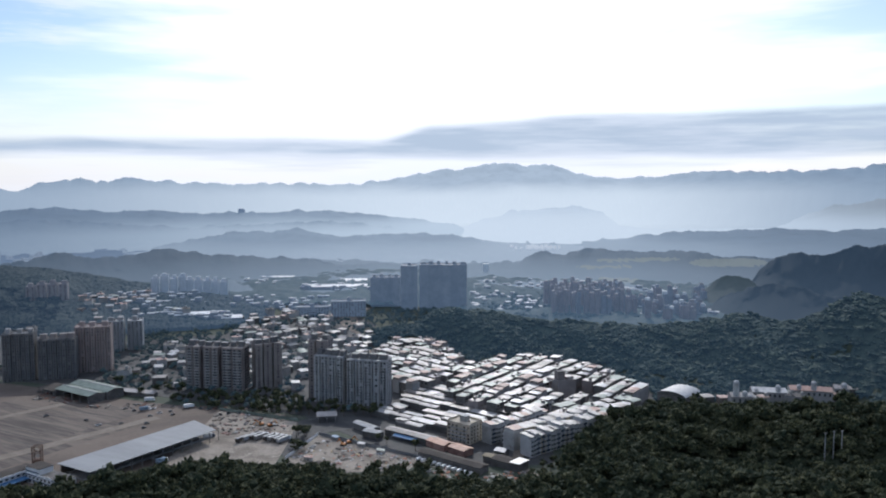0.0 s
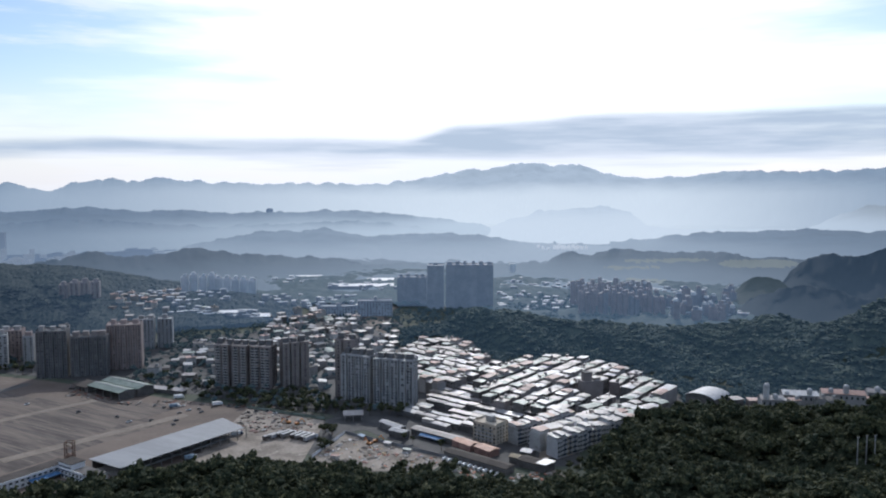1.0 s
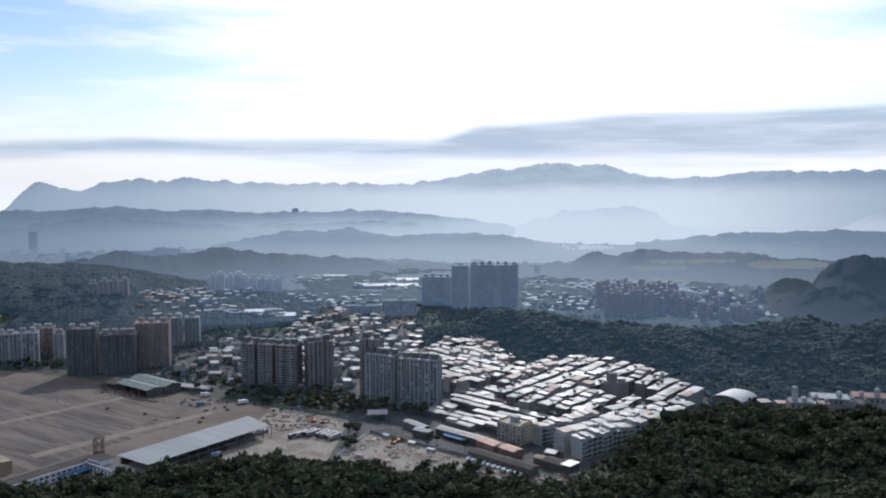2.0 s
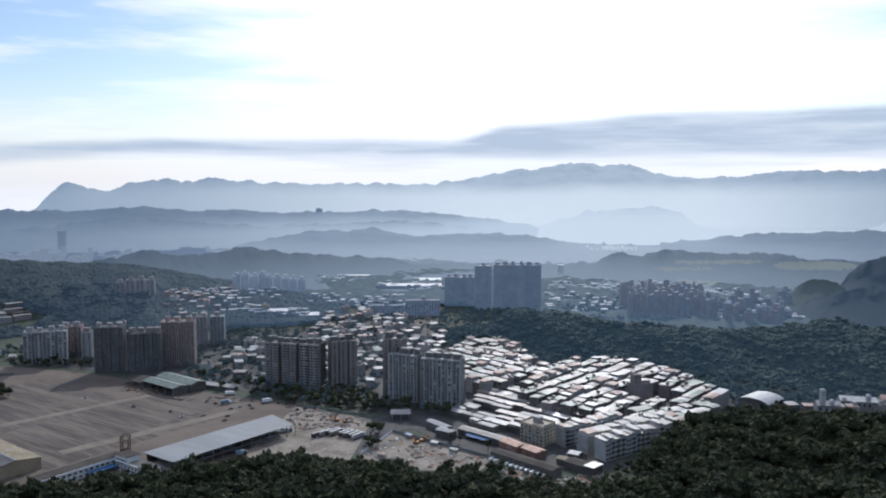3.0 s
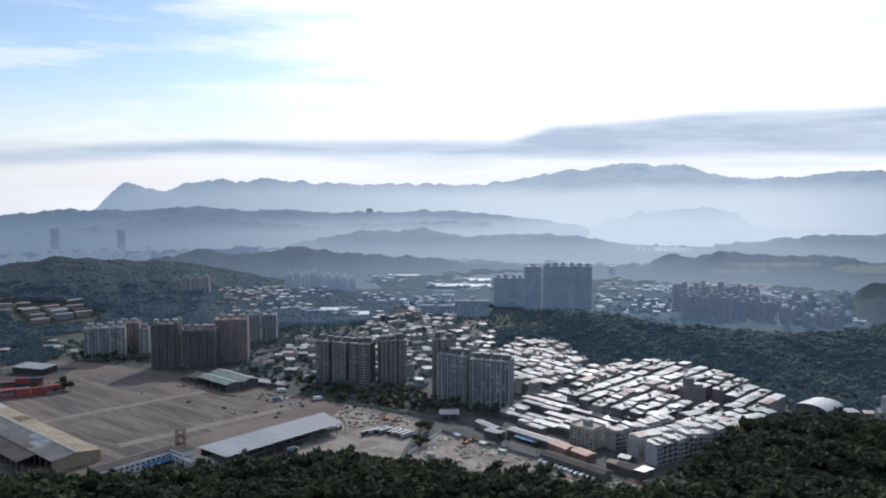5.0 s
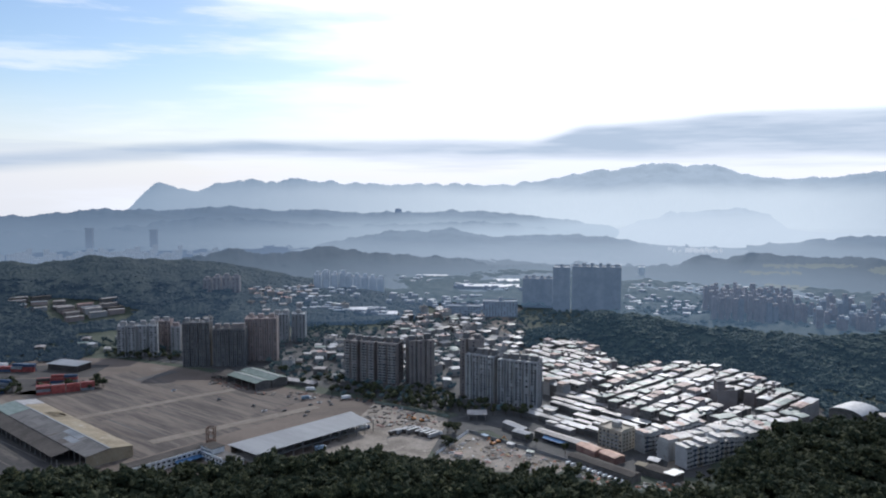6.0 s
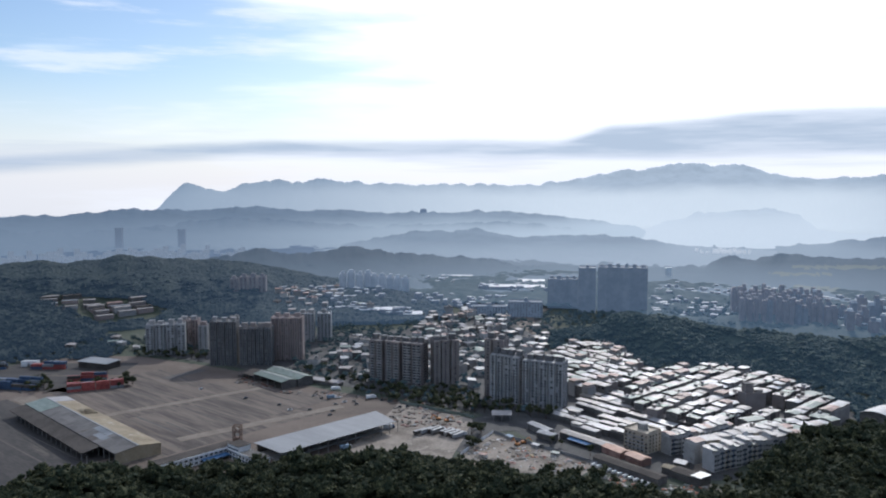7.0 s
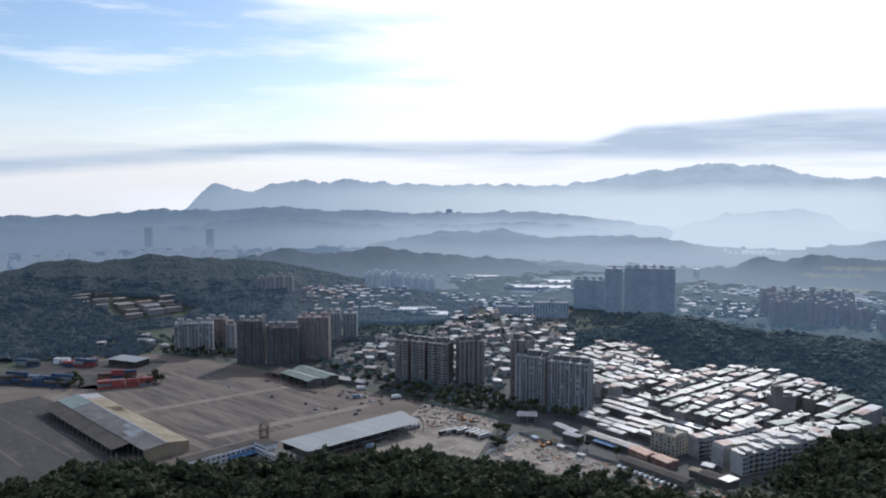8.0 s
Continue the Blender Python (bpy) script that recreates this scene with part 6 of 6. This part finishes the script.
def tree(rng, k):
    """A lone tree: a tapered trunk with limbs, and a crown of lobes and leaves."""
    ob = thing("tree", 0, 0, 0, 0, "broadleaf tree with a dense dark crown", "tree", "trees of the town")
    bm = bmesh.new()
    bmesh.ops.create_cone(bm, cap_ends=True, segments=7, radius1=0.35, radius2=0.16, depth=4.5, matrix=pose(0, 0, 1.6))
    for _ in range(4):
        bmesh.ops.create_cone(bm, cap_ends=True, segments=5, radius1=0.14, radius2=0.05, depth=2.6, matrix=pose(0, 0, 3.4, 0, 0, rng.uniform(0, 360)) @ pose(0.8, 0, 0.9, 0, 40, 0))
    part("trunk", bm, BARK, ob)
    v, f = NEAR_CROWNS[k % 5]
    me = bpy.data.meshes.new("crown")
    me.from_pydata((v * (7.5, 7.5, 7.0) + (0, 0, 2.2)).tolist(), [], f.tolist())
    me.polygons.foreach_set("use_smooth", [True] * len(me.polygons))
    me.materials.append(LEAF)
    share("crown", me, ob, Matrix())
    return ob


TREES = [tree(WRNG, k) for k in range(5)]


def grow(outline, gap, keep=0.8):
    x0, x1 = min(p[0] for p in outline), max(p[0] for p in outline)
    y0, y1 = min(p[1] for p in outline), max(p[1] for p in outline)
    y = y0
    while y < y1:
        x = x0
        while x < x1:
            q, r = x + WRNG.uniform(-0.4, 0.4) * gap, y + WRNG.uniform(-0.4, 0.4) * gap
            if inside(q, r, outline) and WRNG.random() < keep:
                ob = WRNG.choice(TREES)
                w = WRNG.uniform(0.65, 1.25)
                made = copy_thing(ob, Matrix()) if ob in USED else ob
                USED.add(ob)
                made.matrix_basis = pose(q, r, 0.1, 0, 0, WRNG.uniform(0, 360))
                made.scale = (w, w, w * WRNG.uniform(0.8, 1.05))
            x += gap
        y += gap


grow([(-258, 728), (-262, 716), (-200, 690), (-120, 655), (-112, 672), (-60, 665), (-48, 690), (-95, 696), (-130, 712), (-160, 745), (-185, 735)], 8.0, 0.85)
grow([(-120, 640), (-112, 575), (-104, 580), (-100, 618), (-112, 640)], 6.0, 0.9)
grow([(-561, 640), (-522, 640), (-545, 664), (-586, 700), (-568, 664)], 7.0, 0.75)
grow([(-522, 650), (-479, 689), (-505, 730), (-490, 694), (-530, 662)], 7.0, 0.75)
grow([(180, 684), (205, 660), (236, 640), (300, 642), (370, 668), (300, 658), (236, 656), (200, 680)], 7.0, 0.85)
grow([(-60, 606), (-20, 570), (-14, 574), (-54, 616)], 8.0, 0.5)
grow([(-560, 830), (-545, 800), (-470, 800), (-455, 790), (-450, 800), (-480, 840)], 9.0, 0.8)
grow([(-16, 556), (0, 535), (40, 515), (60, 520), (62, 545), (90, 560), (60, 500), (-20, 530)], 8.0, 0.7)
grow([(-330, 745), (-280, 725), (-240, 745), (-260, 790), (-330, 800)], 11.0, 0.6)
grow([(-482, 676), (-470, 684), (-476, 700), (-486, 692)], 6.0, 0.9)
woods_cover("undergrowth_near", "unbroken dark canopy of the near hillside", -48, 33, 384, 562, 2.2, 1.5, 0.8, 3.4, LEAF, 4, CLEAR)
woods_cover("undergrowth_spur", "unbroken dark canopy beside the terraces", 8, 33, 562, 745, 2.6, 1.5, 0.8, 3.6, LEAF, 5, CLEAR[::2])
woods_cover("undergrowth_hill", "unbroken canopy of the hill behind the terraces", -6, 35, 735, 1160, 3.0, 2.0, 0.6, 1.1, LEAF_HAZED, 6, CLEAR[::2])
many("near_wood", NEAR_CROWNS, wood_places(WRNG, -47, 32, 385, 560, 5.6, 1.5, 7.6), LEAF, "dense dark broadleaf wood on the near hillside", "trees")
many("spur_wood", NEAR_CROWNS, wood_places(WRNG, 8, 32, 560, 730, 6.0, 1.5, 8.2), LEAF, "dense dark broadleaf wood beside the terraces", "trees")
many("hill_wood", SLIGHT_CROWNS, wood_places(WRNG, -6, 34, 700, 1100, 4.5, 2.0, 9.0, 0.5, 0.22), LEAF_HAZED, "wooded hill behind the terraces", "trees")

# greenery between the houses of the town
GROVES = [[(-75, 935), (-115, 1060), (-112, 1230), (40, 1240), (110, 1120), (60, 1040), (10, 930), (-20, 950)]] * 2 + [
          [(-291, 1108), (-225, 1195), (-132, 1153), (-97, 1042), (-75, 960), (-80, 843), (-147, 775), (-277, 800), (-326, 918), (-249, 945)],
          [(-340, 760), (-400, 960), (-318, 990), (-260, 930), (-230, 830), (-147, 784), (-130, 750), (-230, 745)],
          [(-720, 820), (-602, 900), (-536, 1000), (-430, 1010), (-400, 890), (-450, 830), (-605, 790)]]
GROVES += [[(-150, 700), (-165, 745), (-130, 770), (-118, 735), (-122, 700)], [(-258, 726), (-262, 712), (-195, 690), (-120, 668), (-60, 680), (-95, 698), (-160, 745), (-190, 738)],
           [(-345, 742), (-290, 722), (-240, 745), (-250, 800), (-340, 810)]]
GROVES += [[(-470, 980), (-430, 1090), (-300, 1110), (-250, 1040), (-250, 930), (-330, 920), (-400, 960)]] * 2
rows = []
for outline in GROVES:
    xs, ys = [p[0] for p in outline], [p[1] for p in outline]
    for _ in range(int((max(xs) - min(xs)) * (max(ys) - min(ys)) / 170)):
        x, y = WRNG.uniform(min(xs), max(xs)), WRNG.uniform(min(ys), max(ys))
        if inside(x, y, outline):
            w = WRNG.uniform(4, 9)
            rows.append((x, y, 0.2, w, w * 0.9, WRNG.uniform(0, 6), WRNG.randrange(5)))
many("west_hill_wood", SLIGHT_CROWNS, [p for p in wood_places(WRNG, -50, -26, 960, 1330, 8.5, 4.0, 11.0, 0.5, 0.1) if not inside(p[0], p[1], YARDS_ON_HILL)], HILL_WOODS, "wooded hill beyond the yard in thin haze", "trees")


def belt(name, label, outline, gap, size, material, shapes):
    """A dense belt of trees over level or sloping ground."""
    xs, ys = [p[0] for p in outline], [p[1] for p in outline]
    rows = []
    for _ in range(int((max(xs) - min(xs)) * (max(ys) - min(ys)) / gap ** 2)):
        x, y = WRNG.uniform(min(xs), max(xs)), WRNG.uniform(min(ys), max(ys))
        if inside(x, y, outline):
            w = size * WRNG.uniform(0.6, 1.4)
            rows.append((x, y, float(land(x, y)) - 0.1 * w, w, w * WRNG.uniform(0.6, 0.95), WRNG.uniform(0, 6), WRNG.randrange(7)))
    many(name, shapes, rows, material, label, "trees")


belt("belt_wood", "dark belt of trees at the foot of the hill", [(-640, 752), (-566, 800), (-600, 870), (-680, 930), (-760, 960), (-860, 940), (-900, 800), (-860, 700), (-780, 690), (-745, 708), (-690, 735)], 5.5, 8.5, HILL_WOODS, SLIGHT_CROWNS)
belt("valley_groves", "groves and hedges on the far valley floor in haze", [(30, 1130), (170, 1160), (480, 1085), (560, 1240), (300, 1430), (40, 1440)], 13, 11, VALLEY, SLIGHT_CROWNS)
belt("skirt_wood", "woods reaching down from the hill to the terraces", [(197, 700), (184, 768), (170, 815), (148, 852), (88, 874), (32, 876), (4, 925), (-22, 985), (-78, 940), (-100, 1010), (-70, 1075), (0, 1060), (60, 960), (160, 925), (250, 880), (330, 800), (330, 720), (240, 712)], 5.0, 7.6, LEAF_HAZED, SLIGHT_CROWNS)
many("town_greenery", SLIGHT_CROWNS, rows, LEAF_HAZED, "garden trees between the town houses", "trees")
